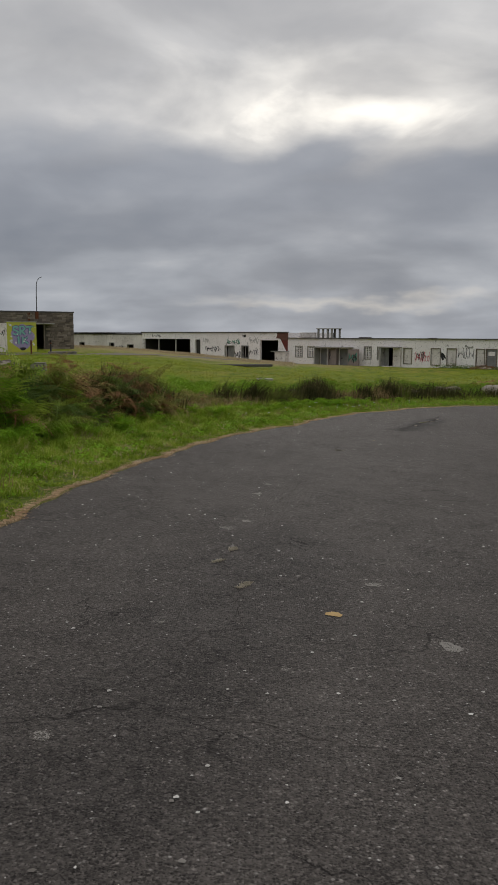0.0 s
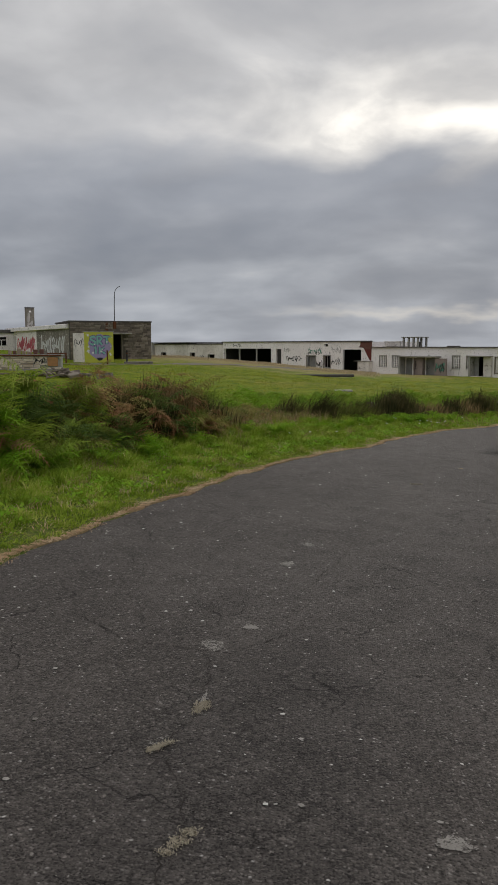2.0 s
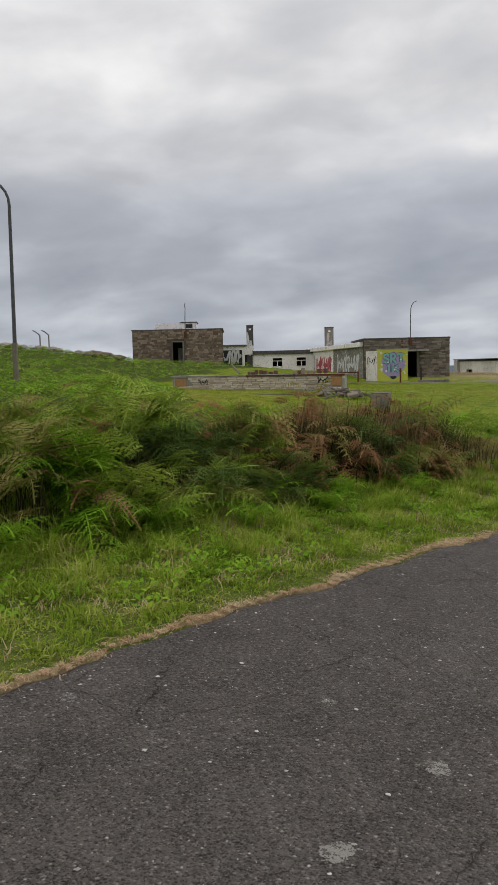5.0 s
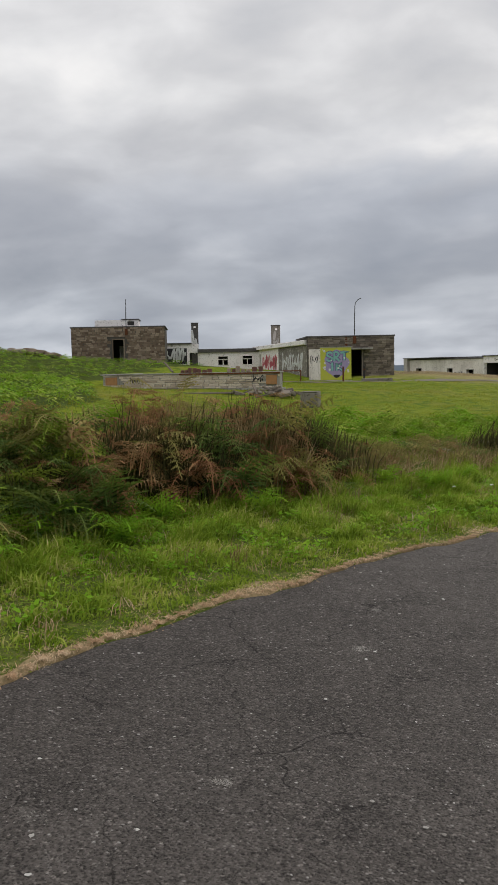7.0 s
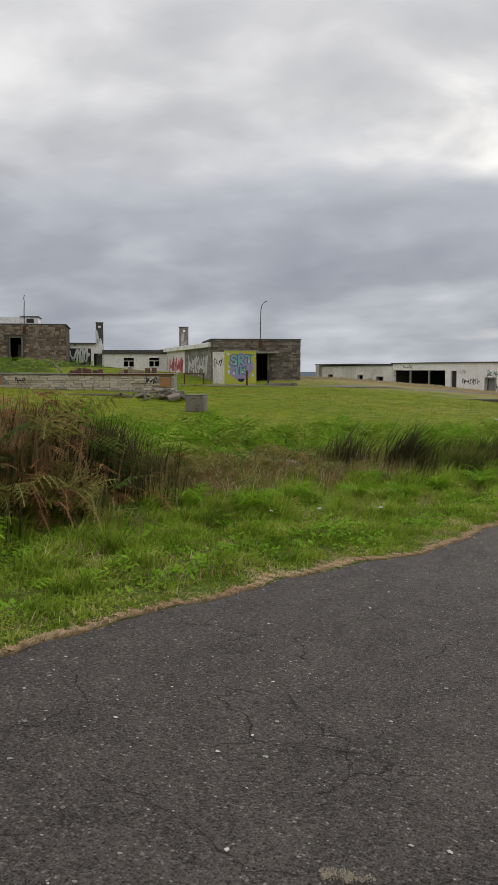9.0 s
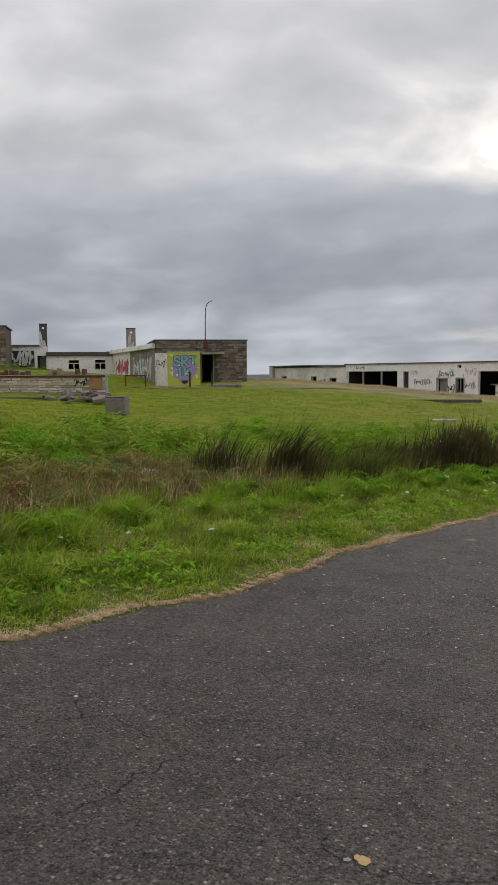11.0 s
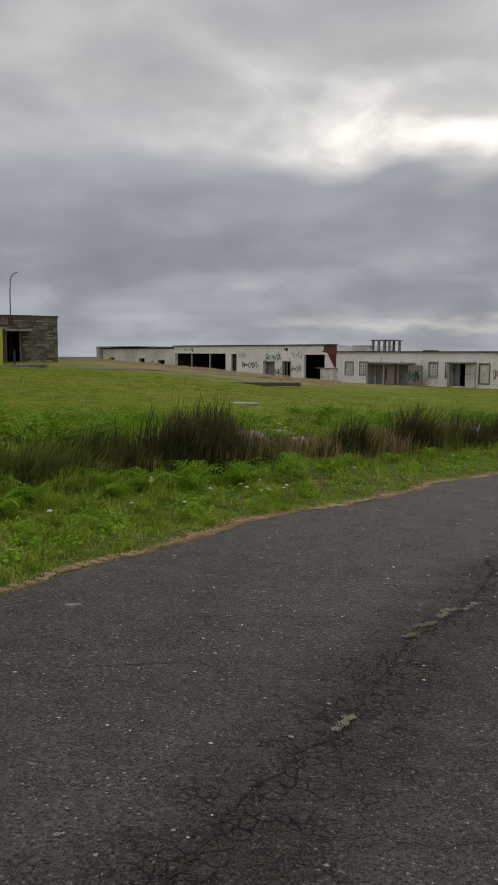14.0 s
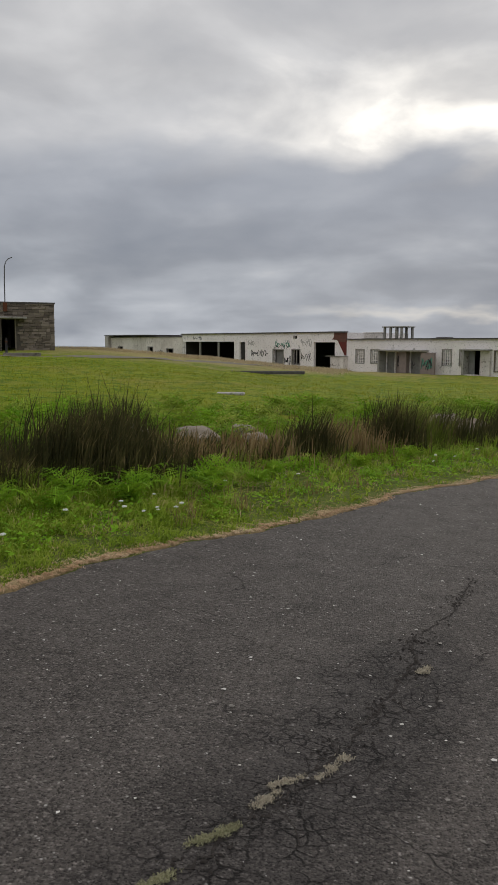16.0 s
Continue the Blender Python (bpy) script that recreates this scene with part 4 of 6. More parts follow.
LOFT_AT = pose(-40.5, 77.1, 0, 0, 0, 30)
loft = thing("brown_stone_building", LOFT_AT, "square brown stone building with a central doorway", "building")
part("front_wall", pierced(-9.75, -0.5, 1.1, 5.25, 0.06, 0.5, [(-5.65, -4.62, 1.5, 4.03)]), M_MORTAR, loft)
part("side_wall", boxes((-0.95, -0.56, 0.5, 8.0, 1.1, 5.25)), M_MORTAR, loft)
part("side_wall", boxes((-9.7, -9.3, 0.5, 8.0, 1.1, 5.25)), M_MORTAR, loft)
part("back_wall", pierced(-9.3, -0.95, 1.1, 5.25, 7.6, 8.0, [(-5.3, -3.9, 1.7, 3.6)]), M_MORTAR, loft)
part("roof", boxes((-9.83, -0.42, -0.02, 8.1, 5.25, 5.36), bevel=0.015), M_CAP, loft, "dark flat roof edge")
part("door_lining", boxes((-5.75, -5.65, 0.02, 0.4, 1.5, 4.1), (-4.62, -4.52, 0.02, 0.4, 1.5, 4.1), (-5.65, -4.62, 0.02, 0.4, 4.03, 4.13)), M_STONE_BROWN, loft)
part("lintel_band", boxes((-7.6, -3.9, 0.0, 0.06, 4.78, 4.86)), M_CAP, loft)
part("inner_panel", boxes((-5.3, -4.62, 3.0, 3.1, 1.6, 3.5)), M_WHITE_SHABBY, loft, "pale panel inside the doorway")
part("roof_house", boxes((-7.7, -3.3, 3.0, 6.0, 5.3, 6.15)), M_WHITE, loft, "low white rooftop block")
part("roof_house_cap", boxes((-5.0, -3.2, 2.9, 6.1, 6.15, 6.25)), M_CAP, loft)
# no opening is cut; a dark plate stands in for its shade
part("roof_house_hole", boxes((-4.4, -3.7, 2.97, 3.0, 5.6, 6.0)), M_DARK, loft)
part("inner_floor", boxes((-9.3, -0.95, 0.5, 7.6, 1.1, 1.55)), M_DARK, loft)
bent_pole(LOFT_AT @ pose(-4.3, -0.1, 5.0), 3.0, 0.12, 0.045, "straight thin steel pole fixed to the brown stone wall", 0.5)

HOUSE_AT = pose(-39.6, 88.6, 0, 0, 0, 30)
house = thing("white_house", HOUSE_AT, "derelict low white house with small square windows", "building")
hwins = [(-1.45, -0.38, 1.35, 2.28), (1.3, 2.37, 1.36, 2.3)]
shell(house, -3.6, 5.2, 7.0, -0.5, 2.75, 0, M_WHITE, hwins + [(4.0, 4.25, 0.9, 2.5), (4.5, 4.75, 0.9, 2.5)])
part("roof_edge", boxes((-3.75, 5.3, -0.25, 7.1, 2.75, 3.15), bevel=0.03), M_CAP, house, "dark stained roof slab edge")
for x0, x1, z0, z1 in hwins:
    w = framed_opening(house, x0, x1, z0, z1, M_WHITE, 0.05)
    part("transom", boxes((x0, x1, 0.06, 0.13, z1 - 0.36, z1 - 0.28), ((x0 + x1) / 2 - 0.05, (x0 + x1) / 2 + 0.05, 0.06, 0.13, z0, z1 - 0.3)), M_WHITE, w, "white window bars")
part("link_wall", pierced(-7.6, -3.62, 0.6, 3.75, 0.3, 0.6, [(-4.65, -3.75, 1.2, 2.76)]), M_WHITE, house)
part("link_roof", boxes((-7.7, -4.4, 0.1, 4.0, 3.75, 3.9)), M_CAP, house)
part("graffiti_ground", boxes((-7.5, -4.95, 0.285, 0.298, 1.55, 3.3)), M_INK, house, "black sprayed panel")
part("graffiti", scribble(-7.5, -4.95, 1.6, 3.4, 0.19, 0.278, 51, 4, 12), M_PAINT_WHITE, house, "bold white graffiti on black")
# added dark sheet in place of the shade beyond the doorway
part("dark_backing", boxes((-4.7, -3.7, 1.6, 1.7, 0.8, 3.0)), M_DARK, house)


def chimney(m, w, h, mat, seed):
    c = thing("chimney", m, "tall square rendered chimney stack with graffiti", "chimney", "chimneys")
    part("stack", boxes((-w / 2, w / 2, -w / 2, w / 2, 0, h), bevel=0.03), mat, c)
    part("cap", boxes((-w / 2 - 0.03, w / 2 + 0.03, -w / 2 - 0.03, w / 2 + 0.03, h, h + 0.09)), M_CAP, c)
    part("flue_hole", boxes((-0.12, 0.12, -w / 2 - 0.01, -w / 2 + 0.02, h - 0.5, h - 0.3)), M_WHITE, c)
    part("graffiti", scribble(-w / 2 + 0.08, w / 2 - 0.08, h * 0.12, h * 0.88, 0.15, -w / 2 - 0.006, seed, 1, 18), M_PAINT_WHITE if seed == 61 else M_GREY, c)


chimney(HOUSE_AT @ pose(-4.0, 0.9, 1.4), 0.78, 4.65, M_CAP, 61)
chimney(HOUSE_AT @ pose(5.2, 1.2, 2.6), 0.95, 3.05, M_OLD, 62)

WING_AT = pose(-38.0, 91.5, 0, 0, 0, -52.8)
annexe = thing("annexe", WING_AT, "white annexe with a flat overhanging roof and peeling walls", "building")
part("front_wall", pierced(0.0, 22.2, -0.6, 2.9, 0.1, 0.4, [(0.3, 0.9, 0.6, 2.45), (1.2, 1.8, 0.6, 2.45), (2.1, 2.7, 0.6, 2.45), (9.3, 9.9, 0.3, 2.0)]), M_WHITE, annexe)
part("peeling_wall", boxes((11.4, 22.1, 0.04, 0.1, -0.6, 2.88)), M_PEELING, annexe, "blackened peeling render")
part("roof", boxes((-0.3, 22.1, -0.25, 6.0, 2.9, 3.32), bevel=0.03), M_WHITE, annexe, "white fascia of a flat roof")
part("back_wall", boxes((0.0, 16.0, 5.7, 6.0, -0.6, 2.85)), M_WHITE, annexe)
part("graffiti", scribble(13.0, 21.0, 0.4, 2.4, 0.22, 0.03, 72, 6), M_PAINT_WHITE, annexe, "flaking pale paint")
part("graffiti", scribble(3.6, 10.6, 0.6, 2.3, 0.34, 0.09, 71, 6), M_PAINT_PINK, annexe, "pink sprayed tag")

# ---- low wall, block, posts and debris ----
LOW_AT = pose(-17.0, 50.7, 0, 0, 0, 3.5)
low = thing("retaining_wall", LOW_AT, "long low block wall with a stained cap", "wall")
part("core", boxes((-11.95, 0.0, 0.05, 0.4, -0.7, 0.74)), M_CONCRETE, low)
part("return", boxes((-12.0, -11.6, 0.4, 4.2, -0.4, 0.74)), M_MORTAR, low)
part("plinth", boxes((-8.0, 0.15, -0.1, 0.5, -0.75, -0.12)), M_CONCRETE, low)
part("cap", boxes((-12.1, 0.05, -0.05, 0.5, 0.74, 0.82), (-12.1, -11.5, 0.5, 4.3, 0.74, 0.82), bevel=0.015), M_CONCRETE, low)
part("rust_band", boxes((-6.5, 0.02, -0.07, -0.05, 0.70, 0.79)), M_RUSTY, low)
part("orange_panel", boxes((-11.75, -10.9, -0.02, 0.03, 0.12, 0.62), bevel=0.01), M_ORANGE, low, "orange-brown painted panel")
part("orange_panel", boxes((-0.85, -0.2, -0.03, 0.03, 0.07, 0.62), bevel=0.01), M_ORANGE, low, "orange-brown painted panel")
part("graffiti", scribble(-9.9, -9.2, 0.15, 0.6, 0.05, -0.035, 81, 2), M_INK, low)
part("graffiti", scribble(-1.7, -1.0, 0.15, 0.65, 0.05, -0.035, 82, 2), M_INK, low)
rnd = random.Random(31)
for x in (-6.5, -6.25, -6.0, -5.7, -5.4, -5.05, -4.7, -3.4, -3.1, -2.85, -2.5, -2.2, -1.8, -1.4):
    w, h = rnd.uniform(0.14, 0.24), rnd.uniform(0.15, 0.36)
    part("stub", boxes((x, x + w, 0.15, 0.4, 0.82, 0.82 + h), bevel=0.03), M_BARE if rnd.random() < 0.6 else M_STONE_BROWN, low, "broken reddish stub on the cap")

plank = thing("leaning_beam", LOW_AT, "grey timber beam leaning on the low wall", "beam")
part("beam", tube(bmesh.new(), [(-8.0, 0.9, 1.5), (-7.1, 0.3, 0.9)], 0.07, 6), M_WOOD, plank)

debris = thing("debris_pile", pose(-15.3, 45.5, -0.34), "heap of broken concrete and timber", "rubble")
for k in range(38):
    x, y, s = rnd.gauss(0, 0.95), rnd.gauss(0, 0.45), rnd.uniform(0.09, 0.28)
    bar = k % 4 == 0
    ob = part("timber_piece" if bar else "chunk", boxes((-s * 3, s * 3, -0.06, 0.06, -0.035, 0.035), bevel=0.01) if bar else boxes((-s, s, -s * 0.7, s * 0.7, -s * 0.35, s * 0.35), bevel=0.03), M_WOOD if bar else M_STONE, debris)
    ob.matrix_basis = pose(x, y, s * 0.3 + 0.42 * math.exp(-x * x * 0.9 - y * y * 3) * rnd.random(), rnd.uniform(-30, 30), rnd.uniform(-30, 30), rnd.uniform(0, 180))
timber = thing("long_plank", pose(-18.6, 44.2, -0.20, 0, 0, 24), "weathered timber plank lying on the grass", "plank")
part("plank", boxes((-1.7, 1.7, -0.14, 0.14, -0.04, 0.06), bevel=0.02), M_WOOD, timber)

block = thing("concrete_block", pose(-11.1, 40.5, -0.68, 0, 0, 8), "weathered square concrete block in the grass", "block")
bm = boxes((-0.35, 0.35, -0.33, 0.33, 0, 0.66), bevel=0.04)
for v in bm.verts:
    v.co += Vector((0.03 * math.sin(9 * v.co.z + v.co.x * 5), 0.03 * math.cos(7 * v.co.x), 0.02 * math.sin(8 * v.co.y)))
part("body", bm, M_OLD, block)
part("plate", boxes((-0.37, 0.37, -0.35, 0.35, 0.655, 0.70), bevel=0.02), M_OLD, block, "paler flat top")

step = thing("concrete_step", pose(-17.0, 69.7, -0.28, 0, 0, 22), "low concrete step beside the porch", "step")
part("slab", boxes((-1.2, 1.2, -0.35, 0.35, 0, 0.26), bevel=0.03), M_OLD, step)
kerb = thing("kerb", pose(-22.0, 68.6, -0.32, 0, 0, 20), "cracked concrete kerb along the porch", "kerb")
part("kerb", boxes((-4.4, 3.2, -0.15, 0.15, 0, 0.18), bevel=0.03), M_CONCRETE, kerb)
for x, y in ((-17.9, 69.3), (-19.4, 68.6)):
    b = thing("bollard", pose(x, y, -0.3), "thin dark rusty steel post", "post", "posts by the porch")
    part("post", tube(bmesh.new(), [(0, 0, 0), (0, 0, 1.25)], 0.07), M_RUSTY if x < -19 else M_INK, b)
    part("ring", tube(bmesh.new(), [(0, 0, 0.95), (0, 0, 1.05)], 0.09), M_RUSTY, b)
rail = thing("railing", pose(-24.4, 68.0, -0.3, 0, 0, 29), "short rusty tubular railing", "railing")
for x in (0.0, 1.5):
    part("post", tube(bmesh.new(), [(x, 0, 0), (x, 0, 1.05)], 0.06), M_RUSTY, rail)
part("rail", tube(bmesh.new(), [(0, 0, 1.0), (1.5, 0, 0.98)], 0.05), M_RUSTY, rail)

kerb2 = thing("dark_kerb", pose(-5.0, 71.5, -1.38, 0, 0, 8), "low dark concrete edge across the grass", "kerb")
part("kerb", boxes((-6.0, 6.5, -0.2, 0.2, 0, 0.22), bevel=0.04), M_CAP, kerb2)
slab = thing("pale_slab", pose(0.5, 47.6, -1.2, 0, 0, 5), "pale concrete slab lying in the field", "slab")
part("slab", boxes((-0.5, 0.5, -0.25, 0.25, -0.05, 0.06), bevel=0.03), M_GREY, slab)


def lamp(m, high, arm, r, label, name):
    s = thing(name, m, label, "lamp")
    pts = [(0, 0, -0.4), (0, 0, high * 0.35), (0, 0, high - arm)] + [(-arm * (1 - math.cos(a)), 0, high - arm + arm * math.sin(a)) for a in (0.26, 0.52, 0.79, 1.05, 1.31, 1.57)] + [(-arm * 1.7, 0, high)]
    part("column", tube(bmesh.new(), pts, [r * 1.5, r * 1.2, r] + [r * 0.85] * 7, 10), M_IRON, s)
    part("lantern", boxes((-arm * 1.7 - 0.55, -arm * 1.7, -0.13, 0.13, high - 0.07, high + 0.07), bevel=0.04), M_CONCRETE, s)
    part("base_sleeve", tube(bmesh.new(), [(0, 0, -0.4), (0, 0, high * 0.24)], r * 1.75, 10), M_WOOD, s, "pale weathered lower sleeve")


lamp(pose(-20.87, 27.98, 0.5, 0, 0.6, 26), 7.8, 0.95, 0.058, "tall steel street lamp with a curved neck", "street_lamp")
for x, y, z in ((-48.8, 58.8, 2.2), (-48.1, 59.15, 2.2)):
    q = thing("fence_post", pose(x, y, z, 0, 0, 38), "thin post with a bent angled top on the ridge", "post", "posts on the ridge")
    part("post", tube(bmesh.new(), [(0, 0, -0.5), (0, 0, 2.35)], 0.06), M_WOOD, q)
    part("arm", tube(bmesh.new(), [(0, 0, 2.3), (-0.35, 0, 2.6), (-0.6, 0, 2.72)], 0.045), M_IRON, q)


# ---- rocks ----
def rock_mesh(seed, mat=M_ROCK):
    bm = bmesh.new()
    bmesh.ops.create_icosphere(bm, subdivisions=2, radius=1.0)
    off = Vector((seed * 3.7, seed * 1.3, 0))
    for v in bm.verts:
        v.co *= 1 + 0.35 * noise.noise(v.co * 1.1 + off) + 0.15 * noise.noise(v.co * 2.7 + off)
        v.co.z *= 0.6
    return link_mesh("rock", bm, mat)


ROCKS = [rock_mesh(k) for k in range(5)]
BROWN_ROCKS = [rock_mesh(k, M_ROCK_BROWN) for k in range(5)]


def rock(x, y, s, n, label="pale lichen-covered boulder in the rushes", up=0.25, kinds=ROCKS):
    ob = new("rock", kinds[n % 5])
    z = ground_z([(x, y)])[0]
    ob.matrix_world = pose(x, y, z + s * up, 0, 0, n * 67) @ Matrix.Diagonal((s * 1.2, s * 0.9, s * 0.9, 1))
    tagged(ob, label, "rock", "boulders")


for n, (x, y, s) in enumerate(((2.5, 32.4, 0.26), (1.5, 31.6, 0.30), (3.3, 32.9, 0.22), (1.0, 31.2, 0.22), (6.9, 38.1, 0.42), (7.6, 38.6, 0.3), (9.6, 41.5, 0.4), (10.4, 42.0, 0.45), (12.9, 43.3, 0.55), (13.6, 43.6, 0.5), (-1.1, 24.6, 0.24), (-1.6, 22.6, 0.2), (2.3, 32.6, 0.28), (2.9, 34.2, 0.24), (7.2, 39.8, 0.36), (7.8, 39.2, 0.3))):
    rock(x, y, s, n, up=0.75)
rnd = random.Random(77)
for n in range(26):
    u = rnd.random()
    rock(-52 + 8 * u + rnd.gauss(0, 0.4), 57.3 + 3.4 * u + rnd.gauss(0, 0.6), rnd.uniform(0.2, 0.45), n, "pale boulder on the grassy ridge", 0.5)
for n in range(7):
    rock(-43.9 + rnd.gauss(0, 0.7), 61.4 + rnd.gauss(0, 0.5), rnd.uniform(0.4, 0.65), n, "brown boulder on the grassy ridge", 0.45, BROWN_ROCKS)
for n in range(46):
    p = WHITE_AT @ Vector((rnd.uniform(-17, 1) if n % 3 else rnd.gauss(-8.5, 1.2), rnd.uniform(-13, -5) if n % 3 else rnd.gauss(-9, 1.0), 0))
    rock(p.x, p.y, rnd.uniform(0.10, 0.26), n, "pale rubble stone in front of the garage", 0.6)


# ---- plants ----
def along(y0, y1, d0, d1, count, seed, power=1.0, jitter=0.06):
    """Places beside the road's edge: between two stretches of it, so far out."""
    rnd = np.random.RandomState(seed)
    idx = np.where((left_line[:, 1] >= y0) & (left_line[:, 1] <= y1))[0]
    i = rnd.choice(idx, count)
    d = d0 + (d1 - d0) * rnd.rand(count) ** power
    xy = left_line[i] + normal[i] * d[:, None] + rnd.randn(count, 2) * jitter
    return xy, d


def on_ground(xy, sink=0.02):
    return np.c_[xy, ground_z(xy) - sink]


def blade_mesh(name, base, high, wide, wind, lean, seed, mat):
    """Grass-like blades: tapering strips that bend over."""
    rnd, count = np.random.RandomState(seed), len(base)
    a = rnd.rand(count) * 6.283
    side = np.c_[np.cos(a), np.sin(a), np.zeros(count)] * (wide * (0.7 + 0.6 * rnd.rand(count)))[:, None] / 2
    b = rnd.rand(count) * 6.283
    tilt = np.c_[np.cos(b), np.sin(b), np.zeros(count)] * (lean * rnd.rand(count))[:, None] + np.array([*wind, 0])[None, :]
    up = np.c_[np.zeros((count, 2)), high]
    mid = base + up * 0.55 + tilt * (high * 0.28)[:, None]
    tip = base + up * (1 - 0.25 * np.clip(np.hypot(tilt[:, 0], tilt[:, 1]), 0, 1.6))[:, None] + tilt * high[:, None]
    v = np.stack([base - side, base + side, mid - side * 0.75, mid + side * 0.75, tip], 1).reshape(-1, 3)
    k = np.arange(count)[:, None] * 5
    t = np.stack([k + [0, 1, 3], k + [0, 3, 2], k + [2, 3, 4]], 1).reshape(-1, 3)
    return fast_mesh(name, v, t, mat)


def tufts(xy, per, spread, seed):
    rnd = np.random.RandomState(seed)
    xy = np.repeat(xy, per, 0)
    return on_ground(xy + rnd.randn(len(xy), 2) * spread)


def frond_mesh(name, base, turn, length, rise, droop, mat, seed, nodes=11, pinna=0.30):
    """Fern fronds: an arching stalk with leaflets in pairs, shorter towards the tip."""
    rnd, count = np.random.RandomState(seed), len(base)
    out = np.c_[np.cos(turn), np.sin(turn), np.zeros(count)]
    side = np.c_[-np.sin(turn), np.cos(turn), np.zeros(count)]
    roll = rnd.uniform(-0.5, 0.5, count)
    side = side * np.cos(roll)[:, None] + np.array([0, 0, 1.0]) * np.sin(roll)[:, None]
    verts, tris = [], []
    u = np.linspace(0.0, 1.0, nodes)
    for k in range(nodes):
        p = base + out * (length * u[k] * 0.85)[:, None] + np.c_[np.zeros((count, 2)), length * (rise * u[k] - droop * u[k] ** 2)]
        verts += [p - side * 0.006, p + side * 0.006]
    n0 = 2 * nodes
    for k in range(1, nodes):
        ahead = out * 0.85 + np.c_[np.zeros((count, 2)), np.zeros(count) + rise - 2 * droop * u[k]]
        reach = length * pinna * ((1 - u[k]) ** 0.75 * min(1.0, 0.35 + u[k] * 2.2) + 0.04)
        gap = length / nodes * 0.62
        tris += [(2 * k - 2, 2 * k - 1, 2 * k), (2 * k - 1, 2 * k + 1, 2 * k)]
        for sgn, root in ((-1, 2 * k), (1, 2 * k + 1)):
            p = (verts[2 * k] + verts[2 * k + 1]) / 2
            leafway = side * sgn + ahead * 0.42 + np.c_[np.zeros((count, 2)), -0.12 - 0.25 * rnd.rand(count)]
            tip = p + leafway * reach[:, None]
            mid = p + leafway * (reach * 0.42)[:, None]
            verts += [mid + ahead * (gap * 0.55)[:, None], tip, mid - ahead * (gap * 0.45)[:, None]]
            tris += [(root, n0, n0 + 1), (root, n0 + 1, n0 + 2)]
            n0 += 3
    v = np.stack(verts, 1)
    t = (np.arange(count)[:, None, None] * v.shape[1] + np.array(tris)[None]).reshape(-1, 3)
    return fast_mesh(name, v.reshape(-1, 3), t, mat)


def feather_mesh(name, base, turn, length, rise, droop, mat, seed, nodes=8, teeth=4, broad=0.40):
    """Bracken fronds: a triangular blade on an arching stalk, its leaflets in pairs and each of them toothed."""
    rnd, count = np.random.RandomState(seed), len(base)
    flat = np.zeros((count, 2))
    out = np.c_[np.cos(turn), np.sin(turn), np.zeros(count)]
    side = np.c_[-np.sin(turn), np.cos(turn), np.zeros(count)]
    roll = rnd.uniform(-0.6, 0.6, count)
    side = side * np.cos(roll)[:, None] + np.array([0, 0, 1.0]) * np.sin(roll)[:, None]
    verts, tris = [], []
    u = np.linspace(0.0, 1.0, nodes + 1)
    for k in range(nodes + 1):
        p = base + out * (length * u[k] * 0.85)[:, None] + np.c_[flat, length * (rise * u[k] - droop * u[k] ** 2)]
        verts += [p - side * 0.005, p + side * 0.005]
        if k:
            tris += [(2 * k - 2, 2 * k - 1, 2 * k), (2 * k - 1, 2 * k + 1, 2 * k)]
    n0 = 2 * (nodes + 1)
    for k in range(nodes):
        ahead = out * 0.85 + np.c_[flat, rise - 2 * droop * u[k]]
        for sgn, root in ((-1, 2 * k), (1, 2 * k + 1)):
            reach = length * broad * ((1 - u[k]) ** 0.9 + 0.05) * rnd.uniform(0.75, 1.15, count)
            way = side * sgn + ahead * 0.45 + np.c_[flat, 0.05 - 0.35 * rnd.rand(count)]
            sag = np.c_[flat, -0.25 * rnd.rand(count)]
            spine = [verts[root] + (way * (q / teeth) + sag * (q / teeth) ** 2) * reach[:, None] for q in range(1, teeth + 1)]
            verts += spine
            ids = [root] + [n0 + q for q in range(teeth)]
            n0 += teeth
            wide = np.minimum(reach * 0.24, length * 0.075)
            for q in range(teeth):
                root_at = verts[ids[q]]
                grow = wide * (1 - q / (teeth + 0.4))
                for turned in (-1, 1):
                    verts.append(root_at + (ahead * turned * 0.9 + way * 0.7) * grow[:, None])
                    tris.append((ids[q], ids[q + 1], n0))
                    n0 += 1
    v = np.stack(verts, 1)
    t = (np.arange(count)[:, None, None] * v.shape[1] + np.array(tris)[None]).reshape(-1, 3)
    return fast_mesh(name, v.reshape(-1, 3), t, mat)


def leaf_mesh(name, base, size, tilt, seed, mat):
    """Small pointed leaves lying at all angles: two triangles each, folded along the rib."""
    rnd, count = np.random.RandomState(seed), len(base)
    a, lift = rnd.rand(count) * 6.283, rnd.uniform(-0.2, tilt, count)
    out = np.c_[np.cos(a), np.sin(a), lift] * size[:, None]
    side = np.c_[-np.sin(a), np.cos(a), rnd.uniform(-0.5, 0.5, count)] * (size * 0.36)[:, None]
    v = np.stack([base, base + out * 0.5 + side, base + out, base + out * 0.45 - side], 1).reshape(-1, 3)
    k = np.arange(count)[:, None] * 4
    return fast_mesh(name, v, np.stack([k + [0, 2, 1], k + [0, 3, 2]], 1).reshape(-1, 3), mat)


def stuff(name, mesh, label, category):
    return tagged(new(name, mesh), label, category, kind="stuff")


R = np.random.RandomState(12)
# grass on the verge, longer away from the road
def hummocks(xy):
    """Where the verge grows up into tussocks (1) and where it lies low (0)."""
    return np.clip(0.45 + 1.1 * wobble(xy, 0.75, 6) + 0.6 * wobble(xy, 0.33, 16), 0, 1.2)


